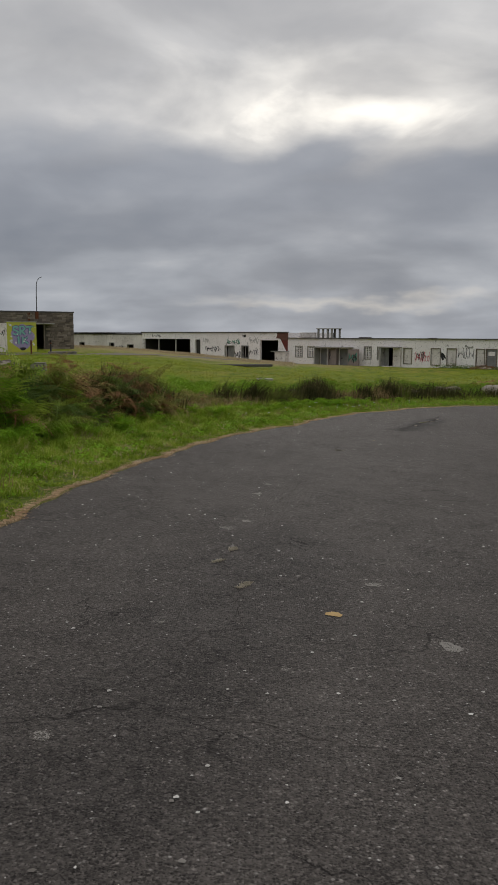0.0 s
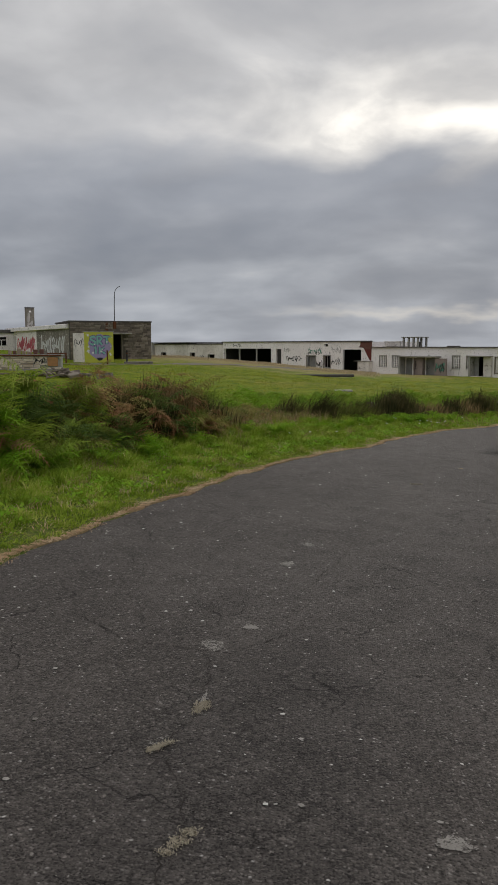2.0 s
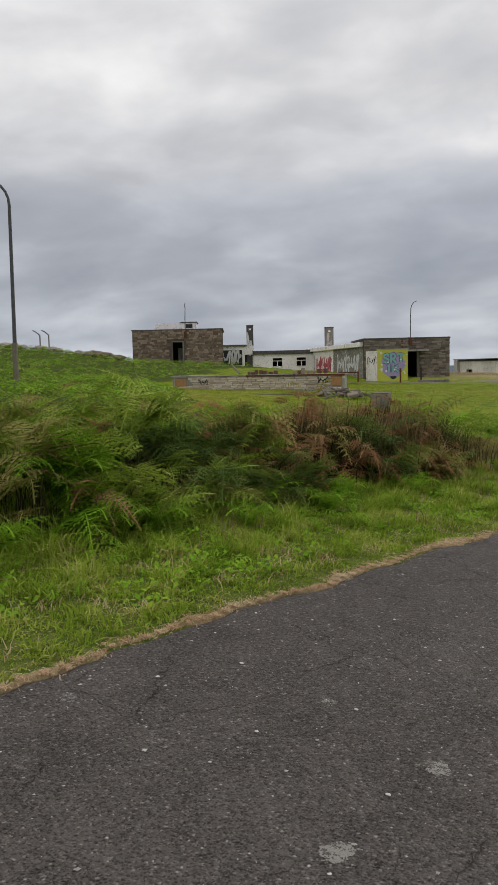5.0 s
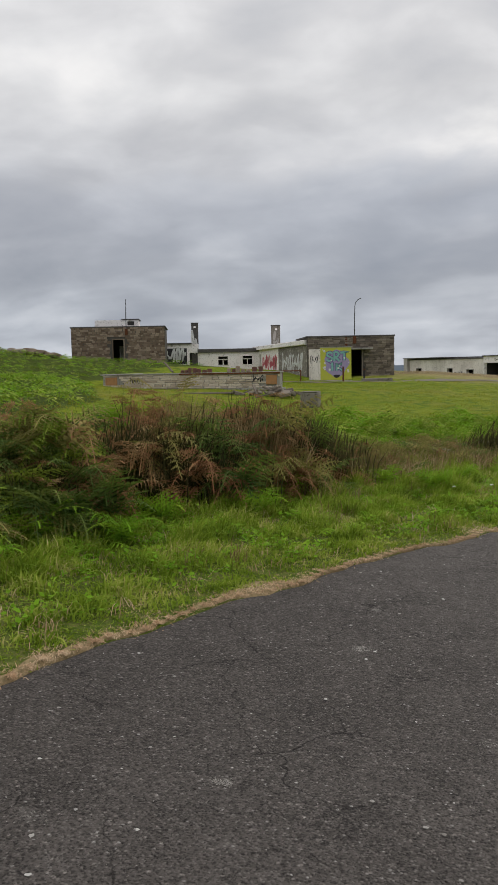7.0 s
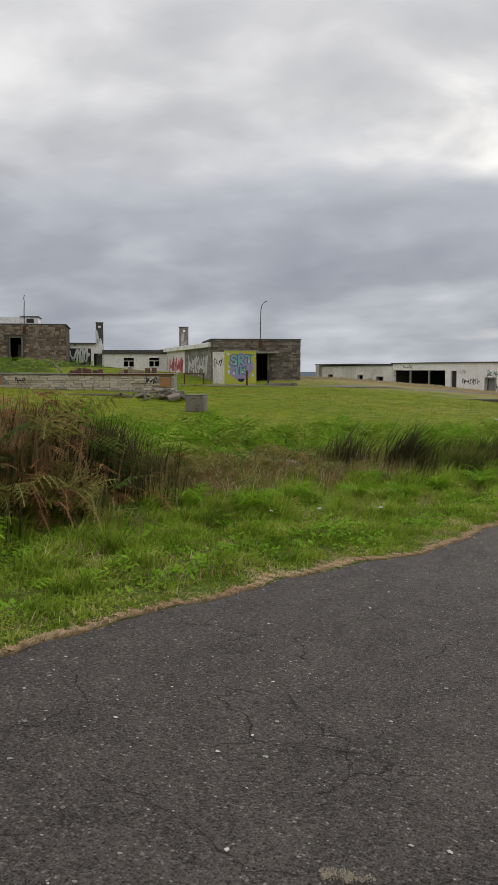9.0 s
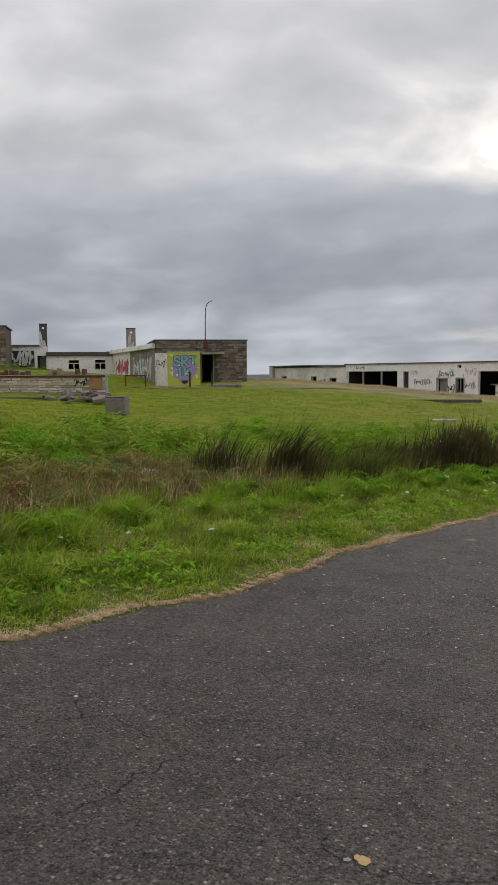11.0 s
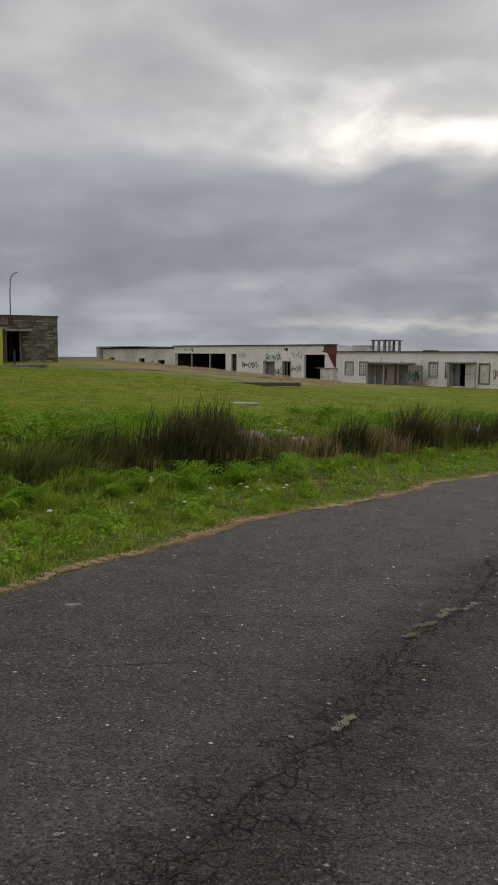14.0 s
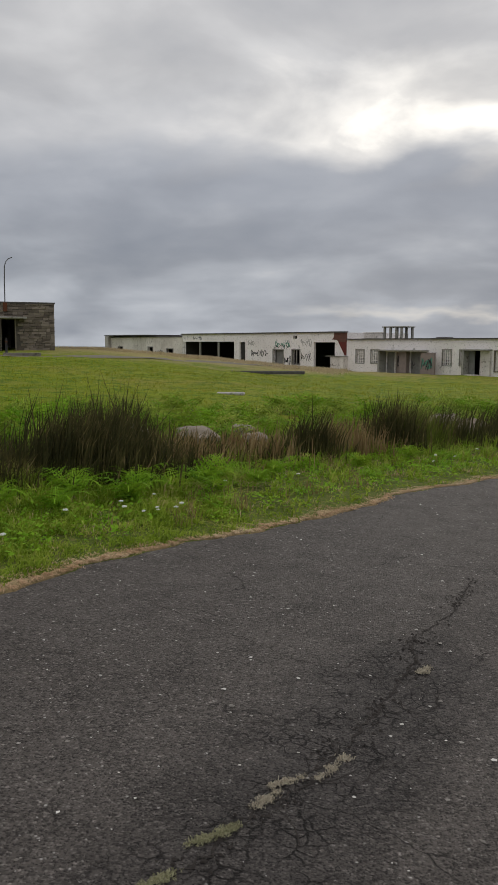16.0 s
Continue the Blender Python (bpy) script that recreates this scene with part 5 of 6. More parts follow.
for y0, y1, count, wide, seed in ((-1, 5, 4000, 0.016, 95), (4.5, 27, 46000, 0.0130, 98), (26.5, 46, 10000, 0.021, 101)):
    xy, d = along(y0, y1, 0.13, 3.8, count, seed, 1.1)
    keep = hummocks(xy) + 0.6 * R.rand(len(xy)) > 0.22
    xy, d = xy[keep], d[keep]
    far_d = np.repeat(d, 5)
    base = tufts(xy, 5, 0.038, seed + 1)
    high = (0.035 + 0.055 * np.clip(far_d, 0, 2.4)) * (0.35 + 0.9 * R.rand(len(base))) * (0.55 + 1.5 * hummocks(base[:, :2]))
    stuff("verge_grass", blade_mesh("verge_grass", base, np.clip(high, 0.035, 0.34), wide, (0.2, -0.12), 1.6, seed + 2, M_GRASS), "lush green grass along the road's edge", "grass")
# broad-leaved weeds and clover between the tussocks
xy, d = along(3, 40, 0.35, 3.2, 15000, 121, 1.0)
xy = xy[wobble(xy, 1.5, 122) + 0.5 * wobble(xy, 0.5, 123) > 0.02]
base = tufts(xy, 6, 0.05, 124)
base[:, 2] += 0.03 + (0.04 + 0.10 * hummocks(base[:, :2])) * R.rand(len(base))
stuff("clover", leaf_mesh("clover", base, 0.022 + 0.035 * R.rand(len(base)) ** 2, 0.8, 125, M_BRIGHT), "low bright leaves of clover and weeds in the verge", "weeds")
xy, d = along(-3, 46, 0.5, 3.2, 1500, 104, 1.0)
keep = wobble(xy, 1.6, 9) > 0.12
base = tufts(xy[keep], 12, 0.05, 105)
stuff("pale_grass", blade_mesh("pale_grass", base, 0.12 + 0.20 * R.rand(len(base)), 0.006, (0.2, 0.02), 0.8, 106, M_STALK), "pale seeding grass stems in the verge", "grass")
# matted litter where the turf meets the asphalt
reach = np.clip(0.035 + 0.19 * np.clip(wobble(left_line, 1.7, 10) + 0.4 * wobble(left_line, 0.6, 11), -0.2, 1), 0.012, 0.20) * (0.5 + 1.0 * np.random.RandomState(20).rand(len(left_line)))
near_part = (left_line[:, 1] > -2) & (left_line[:, 1] < 46)
strip("grass_litter", left_line[near_part], (left_line + normal * reach[:, None])[near_part], M_LITTER, 0.002, "strip of dead tan grass litter beside the asphalt", "litter", True)
# bleached grass creeping over the asphalt's rim, here a thin line and there a broad patch
xy, d = along(-1, 46, -0.03, 0.42, 20000, 107, 2.1, 0.02)
broad = np.clip(0.10 + 0.32 * np.clip(wobble(xy, 1.7, 10) + 0.4 * wobble(xy, 0.6, 11), -0.15, 1), 0.05, 0.4)
xy = xy[d < broad * (0.7 + 0.5 * R.rand(len(xy)))]
base = tufts(xy, 5, 0.024, 108)
base[:, 2] = np.maximum(base[:, 2] + 0.02, road_z(base[:, :2]) + 0.016)
stuff("dry_edge", blade_mesh("dry_edge", base, 0.008 + 0.013 * R.rand(len(base)), 0.0048, (0.1, -0.2), 3.6, 109, M_STRAW), "dead orange-brown grass lying along the asphalt edge", "grass")
rim, d = along(-1, 46, -0.025, 0.035, 6500, 117, 1.0, 0.008)
mat_xy = tufts(rim, 5, 0.010, 118)
mat_xy[:, 2] = road_z(mat_xy[:, :2]) + 0.016
stuff("straw_rim", blade_mesh("straw_rim", mat_xy, 0.006 + 0.008 * R.rand(len(mat_xy)), 0.007, (0.05, -0.1), 4.0, 120, M_STRAW), "pale bleached straw matted on the asphalt's rim", "grass")
xy, d = along(0, 44, 0.2, 3.0, 16000, 111, 0.9)
keep = wobble(xy, 0.55, 112) + 0.35 * wobble(xy, 2.1, 113) > 0.36 - 0.20 * ((xy[:, 1] > 8) & (xy[:, 1] < 23))
more = tufts(xy[keep], 7, 0.05, 114)
stuff("dry_tufts", blade_mesh("dry_tufts", more, 0.04 + 0.10 * R.rand(len(more)), 0.006, (0.15, -0.1), 1.9, 115, M_STRAW), "patches of dead straw-coloured grass in the verge", "grass")


def bracken(name, y0, y1, d0, d1, plants, tall, mats, seed, size=(0.42, 0.75), fronds=7, detail=(8, 4), stems=3, steep=True):
    """A bank of bracken: plants of several fronds each, with gaps between them that show the dark stems."""
    xy, d = along(y0, y1, d0, d1, plants, seed, 1.25 if steep else 1.0)
    rnd = np.random.RandomState(seed + 1)
    lump = np.clip(0.72 + 0.55 * wobble(xy, 2.4, seed) + 0.5 * wobble(xy, 0.95, seed + 7), 0.25, 1.25)
    top = tall * lump * (np.clip(0.45 + (d - d0) / 1.1, 0, 1) if steep else 1.0)
    which = np.clip((wobble(xy, 1.7, seed + 2) * 1.5 + 0.5 + 0.16 * rnd.randn(plants)) * len(mats), 0, len(mats) - 1).astype(int)
    many = plants * fronds
    crown = np.repeat(on_ground(xy), fronds, 0)
    crown[:, :2] += rnd.randn(many, 2) * 0.07
    crown[:, 2] += np.repeat(top, fronds) * (0.30 + 0.60 * rnd.rand(many) ** 0.7)
    turn = np.repeat(rnd.rand(plants) * 6.283, fronds) + np.tile(np.arange(fronds) * 6.283 / fronds, plants) + rnd.randn(many) * 0.35
    # those in front lean out over the verge
    lean_out = np.repeat(d < d0 + 1.0, fronds) & (rnd.rand(many) < (0.5 if steep else 0.0))
    turn[lean_out] = rnd.normal(-0.75, 0.7, lean_out.sum())
    length, rise, droop = rnd.uniform(*size, many), rnd.uniform(0.15, 0.95, many), rnd.uniform(0.35, 1.0, many)
    which = np.repeat(which, fronds)
    for k in sorted(set(which)):
        mat, label = mats[k]
        pick = which == k
        dead = mat is M_RUST
        stuff(name, feather_mesh(name, crown[pick], turn[pick], length[pick] * (0.75 if dead else 1.0), rise[pick] * (0.7 if dead else 1.0), droop[pick], mat, seed + 5 + k, detail[0], detail[1], 0.32 if dead else 0.43), label, "bracken")
    # the stems and dead litter under the fronds; M_SHADE paints the shade there into them
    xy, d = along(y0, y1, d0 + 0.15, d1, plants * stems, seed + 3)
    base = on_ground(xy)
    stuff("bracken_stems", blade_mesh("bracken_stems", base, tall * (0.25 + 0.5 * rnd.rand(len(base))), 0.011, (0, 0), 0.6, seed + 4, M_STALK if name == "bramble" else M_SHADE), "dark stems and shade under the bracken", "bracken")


YELLOW = (M_OLIVE_FERN, "yellowing olive bracken fronds")
# brown thicket of dead grass and stalks between the verge and the low bracken
for y0, y1, d0, d1, count, low_end, tall, mat, seed, label in ((15.5, 23.5, 2.5, 4.4, 1500, 0.18, 0.36, M_STALK, 341, "thicket of tan dead stalks beside the bracken"), (15.5, 23.0, 2.4, 4.2, 900, 0.15, 0.30, M_STRAW, 345, "bleached dead grass in the thicket"), (15.5, 24.0, 2.6, 4.6, 1300, 0.2, 0.34, M_OLIVE, 349, "olive grass grown through the thicket")):
    xy, d = along(y0, y1, d0, d1, count, seed)
    xy = xy[wobble(xy, 1.1, seed + 1) > -0.22]
    base = tufts(xy, 6, 0.06, seed + 2)
    stuff("dry_thicket", blade_mesh("dry_thicket", base, low_end + tall * R.rand(len(base)) ** 1.5, 0.009, (0.1, -0.05), 1.1, seed + 3, mat), label, "dead grass")

BRIGHT = (M_BRIGHT, "fresh bright green bracken in the hollow")
GREEN, DARK, RUST = (M_BRACKEN, "green bracken fronds in a dense bank"), (M_BRACKEN_DARK, "deep green shaded bracken fronds"), (M_RUST, "rust-brown withered bracken fronds")
bracken("bracken", -3, 11.2, 2.0, 5.2, 250, 1.2, [GREEN, BRIGHT, RUST, GREEN, DARK, RUST, GREEN, YELLOW, DARK, BRIGHT], 201, (0.42, 0.85), 7, (11, 5), 14)
bracken("bracken", 10.6, 14.2, 2.05, 5.4, 100, 1.2, [GREEN, BRIGHT, YELLOW, RUST, GREEN, DARK], 211, (0.42, 0.82), 7, (11, 5), 14)
bracken("bracken", 13.4, 17.6, 2.15, 5.4, 150, 1.15, [RUST, YELLOW, RUST, RUST, DARK, RUST, RUST], 221, (0.38, 0.76), 7, (10, 4), 14)
bracken("bramble", 15.6, 22.6, 2.7, 4.6, 170, 0.5, [YELLOW, RUST, YELLOW, DARK], 241, (0.22, 0.44), 7, (6, 2), 12)
bracken("low_bracken", 17.5, 42, 4.2, 10.2, 820, 0.52, [BRIGHT, GREEN, BRIGHT, GREEN, BRIGHT, GREEN], 261, (0.36, 0.72), 6, (5, 2), 6, False)
bracken("low_bracken", 20, 40, 1.5, 2.4, 60, 0.16, [GREEN, BRIGHT], 281, (0.18, 0.34), 6, (6, 2), 2, False)

xy, d = along(1, 42, 0.7, 2.6, 2600, 291)
keep = wobble(xy, 1.2, 292) > -0.05
base = on_ground(xy[keep])
base[:, 2] += 0.05
stuff("verge_leaves", frond_mesh("verge_leaves", base, np.random.RandomState(293).rand(len(base)) * 6.283, 0.12 + 0.16 * np.random.RandomState(294).rand(len(base)), 0.7, 0.6, M_BRIGHT, 295, 7, 0.5), "bright leafy weeds among the verge grass", "weeds")

# low bracken all over the hillside
rnd = np.random.RandomState(301)
xy = np.c_[rnd.uniform(-62, -4, 60000), rnd.uniform(4, 78, 60000)]
inside = (away(xy, hill_line) > 0.3) & (away(xy, EDGE) > 5.0)
c, s = math.cos(radians(30)), math.sin(radians(30))
depth = -(xy[:, 0] + 40.5) * s + (xy[:, 1] - 77.1) * c
inside &= (depth < -0.4) | (xy[:, 0] < -52)
xy = xy[inside]
xy = xy[rnd.rand(len(xy)) < np.clip(1.25 - np.hypot(xy[:, 0], xy[:, 1] - 6) / 95, 0.3, 1)][:11500]
base = on_ground(xy)
base[:, 2] += 0.10 + 0.22 * rnd.rand(len(base)) + 0.22 * np.clip(wobble(xy, 2.4, 33), -0.4, 1)
tone = wobble(xy, 9.0, 31) + 0.35 * rnd.randn(len(xy))
for pick, mat, label in ((tone > 0.0, M_BRIGHT, "bright green bracken on the hillside"), ((tone > -0.36) & (tone <= 0.0), M_BRACKEN, "low green bracken covering the hillside"), (tone <= -0.36, M_BRACKEN_DARK, "darker bracken on the hillside")):
    stuff("hill_bracken", frond_mesh("hill_bracken", base[pick], rnd.rand(pick.sum()) * 6.283, rnd.uniform(0.45, 1.0, pick.sum()), 0.5, 0.6, mat, 302, 5, 0.42), label, "bracken")

# short turf of the field
rnd = np.random.RandomState(321)
xy = np.c_[rnd.uniform(-30, 26, 36000), rnd.uniform(19, 72, 36000)]
dl = away(xy, EDGE)
xy = xy[(dl > 3.5) & (away(xy, hill_line) < 0.5)]
base = tufts(xy, 3, 0.12, 322)
stuff("field_grass", blade_mesh("field_grass", base, (0.04 + 0.09 * rnd.rand(len(base))) * (1 + 0.9 * np.clip(wobble(base[:, :2], 2.5, 325), -0.7, 1)), 0.018, (0.1, 0.0), 1.3, 323, M_FIELD), "short yellow-green pasture grass", "grass")
xy = np.c_[rnd.uniform(-15, 4, 9000), rnd.uniform(76, 118, 9000)]
in_front = -(xy[:, 0]) * math.sin(radians(-42.95)) + (xy[:, 1] - 100.6) * math.cos(radians(-42.95))
xy = xy[(in_front < -0.5) & (in_front > -16)]
base = tufts(xy, 3, 0.2, 331)
for cx, cy, sx, sy, num in ((-13, 90, 5, 3.5, 2600), (-8, 85, 4, 3, 1600), (-16, 84, 4, 2.5, 1400)):
    mx = np.c_[cx + rnd.randn(num) * sx * 0.5, cy + rnd.randn(num) * sy * 0.5]
    base = np.r_[base, tufts(mx, 3, 0.15, 333)]
stuff("tan_grass", blade_mesh("tan_grass", base, 0.08 + 0.26 * rnd.rand(len(base)), 0.03, (0.3, 0), 1.4, 332, M_PALE), "tan seeding grass on the bank before the garage", "grass")


def rush_clump(x, y, high, wide, lean, count, seed, mat=M_REED, label="dense dark clump of tall rushes"):
    rnd = np.random.RandomState(seed)
    xy = np.c_[x + rnd.randn(count) * wide * 0.5, y + rnd.randn(count) * wide * 0.32]
    base = on_ground(xy)
    high = high * (0.22 + 0.75 * rnd.rand(count) ** 0.8 + 0.22 * (rnd.rand(count) > 0.93)) * np.clip(1.1 - 0.25 * np.hypot((xy[:, 0] - x) / wide, (xy[:, 1] - y) / wide), 0.5, 1.1)
    me = blade_mesh("rush_clump", base, high, 0.018, (lean, 0.02), 0.32, seed + 1, mat)
    origin = Vector((x, y, float(ground_z([(x, y)])[0])))
    me.transform(Matrix.Translation(-origin))
    ob = new("rush_clump", me)
    ob.location = origin
    tagged(ob, label, "rushes", "rush clumps in the ditch")


rnd = random.Random(401)
for n, (y, d, high, wide, lean, count) in enumerate(((22.4, 3.3, 0.85, 0.5, 0.25, 800), (23.3, 2.9, 1.05, 0.45, 0.42, 900), (24.2, 3.3, 0.8, 0.8, 0.35, 1100), (24.8, 2.6, 0.85, 0.8, 0.3, 1300), (25.6, 2.9, 0.95, 0.8, 0.22, 1500),
                                                      (26.4, 2.6, 1.0, 0.8, 0.15, 1700), (27.1, 2.6, 1.05, 0.75, 0.1, 1800), (27.6, 2.9, 1.05, 0.7, 0.06, 1600), (28.6, 2.8, 0.6, 0.8, 0.1, 900), (29.6, 2.6, 0.62, 0.8, 0.1, 900),
                                                      (30.6, 2.5, 0.9, 0.5, 0.2, 1100), (31.4, 2.5, 0.75, 0.8, 0.12, 1100), (32.4, 2.6, 1.15, 0.6, 0.12, 1500), (33.2, 2.8, 1.0, 0.8, 0.2, 1400), (34.2, 2.9, 0.95, 0.9, 0.15, 1400), (35.4, 3.2, 0.95, 1.1, 0.2, 1400),
                                                      (36.8, 3.4, 0.95, 1.2, 0.2, 1400), (38.4, 3.8, 0.9, 1.4, 0.2, 1300))):
    i = int(np.argmin(np.abs(left_line[:, 1] - y)))
    p = left_line[i] + normal[i] * d
    pale = n in (8, 9, 11)
    rush_clump(p[0], p[1], high * (0.78 if n in (2, 3, 4) else 1.05), wide * 0.95, lean, int(count * 0.42), 410 + n * 3, M_STALK if pale else M_OLIVE if n in (2, 3, 13) else M_REED, "tan and brown dry rush stalks" if pale else "dense dark clump of tall rushes")
xy, d = along(21.5, 38, 1.9, 4.4, 1500, 431)
base = tufts(xy, 4, 0.05, 432)
xy, d = along(23.5, 30, 2.1, 3.7, 1000, 435)
reeds = tufts(xy[wobble(xy, 0.9, 436) > -0.12], 5, 0.05, 437)
stuff("ditch_reeds", blade_mesh("ditch_reeds", reeds, 0.18 + 0.36 * np.random.RandomState(438).rand(len(reeds)), 0.014, (0.2, 0.0), 0.6, 439, M_REED), "dark brown rush stems filling the ditch", "rushes")
stuff("ditch_grass", blade_mesh("ditch_grass", base, 0.12 + 0.30 * np.random.RandomState(433).rand(len(base)), 0.012, (0.2, 0.0), 0.7, 434, M_OLIVE), "olive and tan long grass in the ditch", "grass")
for n, (x, y, high) in enumerate(((-2.9, 17.7, 1.2), (-3.4, 18.6, 1.2), (-2.6, 18.9, 1.0), (-3.9, 17.4, 1.15), (-3.1, 16.6, 1.1), (-3.6, 16.0, 1.1), (-4.2, 18.2, 1.2), (-3.2, 19.6, 1.0), (-2.9, 18.2, 1.2))):
    rush_clump(x, y, high, 0.75, 0.12, 650, 480 + n * 3, M_STALK if n % 3 == 0 else M_REED, "bushy clump of dry brown stalks")


def bush(x, y, w, h, seed, label="dark tangled bramble bush"):
    rnd = np.random.RandomState(seed)
    n = int(130 * w)
    a, r = rnd.rand(n) * 6.283, np.sqrt(rnd.rand(n))
    xy = np.c_[x + np.cos(a) * r * w, y + np.sin(a) * r * w * 0.6]
    base = on_ground(xy)
    base[:, 2] += h * rnd.rand(n) * np.sqrt(np.clip(1 - r * r, 0.05, 1)) * (0.8 + 0.4 * wobble(xy, 1.1, seed))
    me = frond_mesh("bush", base, rnd.rand(n) * 6.283, rnd.uniform(0.25, 0.5, n), 0.5, 0.5, M_BRACKEN_DARK if seed % 3 else M_RUST, seed, 6, 0.5)
    origin = Vector((x, y, float(ground_z([(x, y)])[0])))
    me.transform(Matrix.Translation(-origin))
    ob = new("bush", me)
    ob.location = origin
    tagged(ob, label, "bush", "bramble bushes")


for n, (x, y, w, h) in enumerate(((13.5, 46.5, 2.4, 0.7), (16.5, 48.5, 2.6, 0.7), (20, 50, 3, 0.7), (24, 51, 3.2, 0.8), (18, 55, 3, 0.6), (23, 57, 3, 0.7), (11.5, 44.5, 1.6, 0.6), (15, 44, 1.4, 0.5), (18, 45, 1.5, 0.5))):
    bush(x, y, w, h, 500 + n)
for n, sx in enumerate((27.5, 29.5, 31.5, 34.0)):
    p = WHITE_AT @ Vector((sx, -1.2, 0))
    bush(p.x, p.y, 1.5, 0.55, 520 + n, "low dark bush against the white wing")


def fern_plant(x, y, size, seed, mat=M_BRIGHT, up=0.1):
    rnd = np.random.RandomState(seed)
    n = 7
    base = np.tile((0.0, 0.0, up), (n, 1)) + rnd.randn(n, 3) * 0.02
    me = feather_mesh("fern_plant", base, np.linspace(0, 6.283, n, endpoint=False) + rnd.rand(n) * 0.6, size * rnd.uniform(0.9, 1.35, n), np.full(n, 1.0), np.full(n, 0.75), mat, seed, 9, 4, 0.36)
    ob = new("fern_plant", me)
    ob.location = (x, y, float(ground_z([(x, y)])[0]))
    tagged(ob, "bright green young fern in the verge", "fern", "young ferns")


for n, (y, d, size) in enumerate(((10.2, 1.9, 0.5), (11.6, 1.9, 0.45), (13.2, 1.95, 0.5), (14.6, 2.0, 0.42), (16.5, 2.4, 0.5), (17.8, 2.2, 0.36), (19.5, 2.1, 0.35), (21.5, 2.3, 0.35), (24.6, 1.5, 0.34), (25.6, 1.3, 0.3), (26.9, 1.5, 0.38), (27.3, 1.2, 0.3), (28.2, 1.3, 0.26), (29.0, 1.5, 0.3), (8.4, 2.0, 0.5), (6.6, 2.1, 0.5), (12.4, 1.5, 0.36), (24.9, 1.8, 0.42), (25.3, 1.6, 0.4), (25.9, 1.7, 0.45), (26.3, 1.4, 0.4), (26.6, 1.8, 0.45), (27.6, 1.6, 0.42), (28.0, 1.7, 0.4), (20.5, 1.7, 0.4), (21.0, 1.4, 0.35), (22.2, 1.6, 0.4), (23.2, 1.5, 0.4), (23.8, 1.8, 0.4), (18.4, 1.9, 0.4), (15.4, 1.7, 0.4), (9.3, 1.7, 0.42), (13.8, 1.6, 0.4), (30.4, 1.4, 0.36), (31.6, 1.5, 0.36))):
    i = int(np.argmin(np.abs(left_line[:, 1] - y)))
    p = left_line[i] + normal[i] * d
    fern_plant(p[0], p[1], size, 600 + n)


# small white umbels in the verge
def flower_parts():
    bm = bmesh.new()
    tube(bm, [(0, 0, 0), (0.01, 0, 0.14), (0.015, 0.005, 0.28)], 0.004, 5)
    stem = link_mesh("stem", bm, M_BRACKEN)
    bm = bmesh.new()
    for k in range(12):
        a, r = k * 2.4, 0.030 * math.sqrt(k / 12)
        bmesh.ops.create_icosphere(bm, subdivisions=1, radius=0.011, matrix=Matrix.Translation((0.015 + r * math.cos(a), 0.005 + r * math.sin(a), 0.285 - r * 0.3)))
    return stem, link_mesh("flower_head", bm, M_PETAL)


STEM, HEAD = flower_parts()
rnd = random.Random(700)
for n, (y, d) in enumerate([(25.9, 0.55), (26.0, 0.6), (26.05, 0.5), (26.1, 0.7), (25.8, 0.75), (26.2, 0.55), (25.95, 0.85), (26.3, 1.0), (25.4, 0.9), (25.2, 1.5), (25.3, 1.6), (24.6, 0.6), (24.3, 0.9), (27.4, 1.2), (28.6, 1.0), (31.5, 0.9), (31.8, 1.2), (32.2, 1.0), (33.0, 1.3), (19.0, 1.3), (19.6, 1.0), (18.2, 1.5), (22.5, 1.4), (23.3, 1.0)]):
    i = int(np.argmin(np.abs(left_line[:, 1] - y)))
    p = left_line[i] + normal[i] * (d + rnd.gauss(0, 0.05))
    f = thing("wild_flower", pose(p[0], p[1], float(ground_z([tuple(p)])[0]) - 0.02, rnd.uniform(-12, 12), rnd.uniform(-12, 12), rnd.uniform(0, 360)) @ Matrix.Scale(rnd.uniform(0.5, 0.8), 4), "small white umbel flower among the grass", "flower", "white wild flowers")
    for name, me in (("stem", STEM), ("flower_head", HEAD)):
        ob = new(name, me)
        ob.parent = f

# ---- marks on the road ----
def blotch(x, y, w, h, mat, seed, label):
    bm, pts = bmesh.new(), []
    for k in range(40):
        a = k * 6.2832 / 40
        r = 0.85 + 0.14 * math.sin(2 * a + seed) + 0.10 * math.sin(3 * a + seed * 2) + 0.05 * math.sin(7 * a + seed) + 0.04 * math.sin(13 * a + seed) + 0.03 * math.sin(17 * a)
        px, py = r * w * math.cos(a) / 2, r * h * math.sin(a) / 2
        pts.append(bm.verts.new((px, py, px * SLOPE[0] + py * SLOPE[1])))
    bm.faces.new(pts)
    rnd = random.Random(seed)
    for k in range(22 if mat is M_PATCH else 0):
        a, q, s = rnd.uniform(0, 6.283), rnd.uniform(0.42, 0.66), rnd.uniform(0.003, 0.008)
        cx, cy = q * w * math.cos(a), q * h * math.sin(a)
        bm.faces.new([bm.verts.new((cx + s * u, cy + s * v, (cx + s * u) * SLOPE[0] + (cy + s * v) * SLOPE[1] + 0.001)) for u, v in ((1, rnd.uniform(-.5, .5)), (rnd.uniform(-.3, .6), 0.9), (-0.9, rnd.uniform(-.4, .6)), (rnd.uniform(-.6, .3), -1))])
    ob = part("road_patch", bm, mat)
    ob.location = (x, y, x * SLOPE[0] + y * SLOPE[1] + 0.0155)
    tagged(ob, label, "patch", "marks on the asphalt")


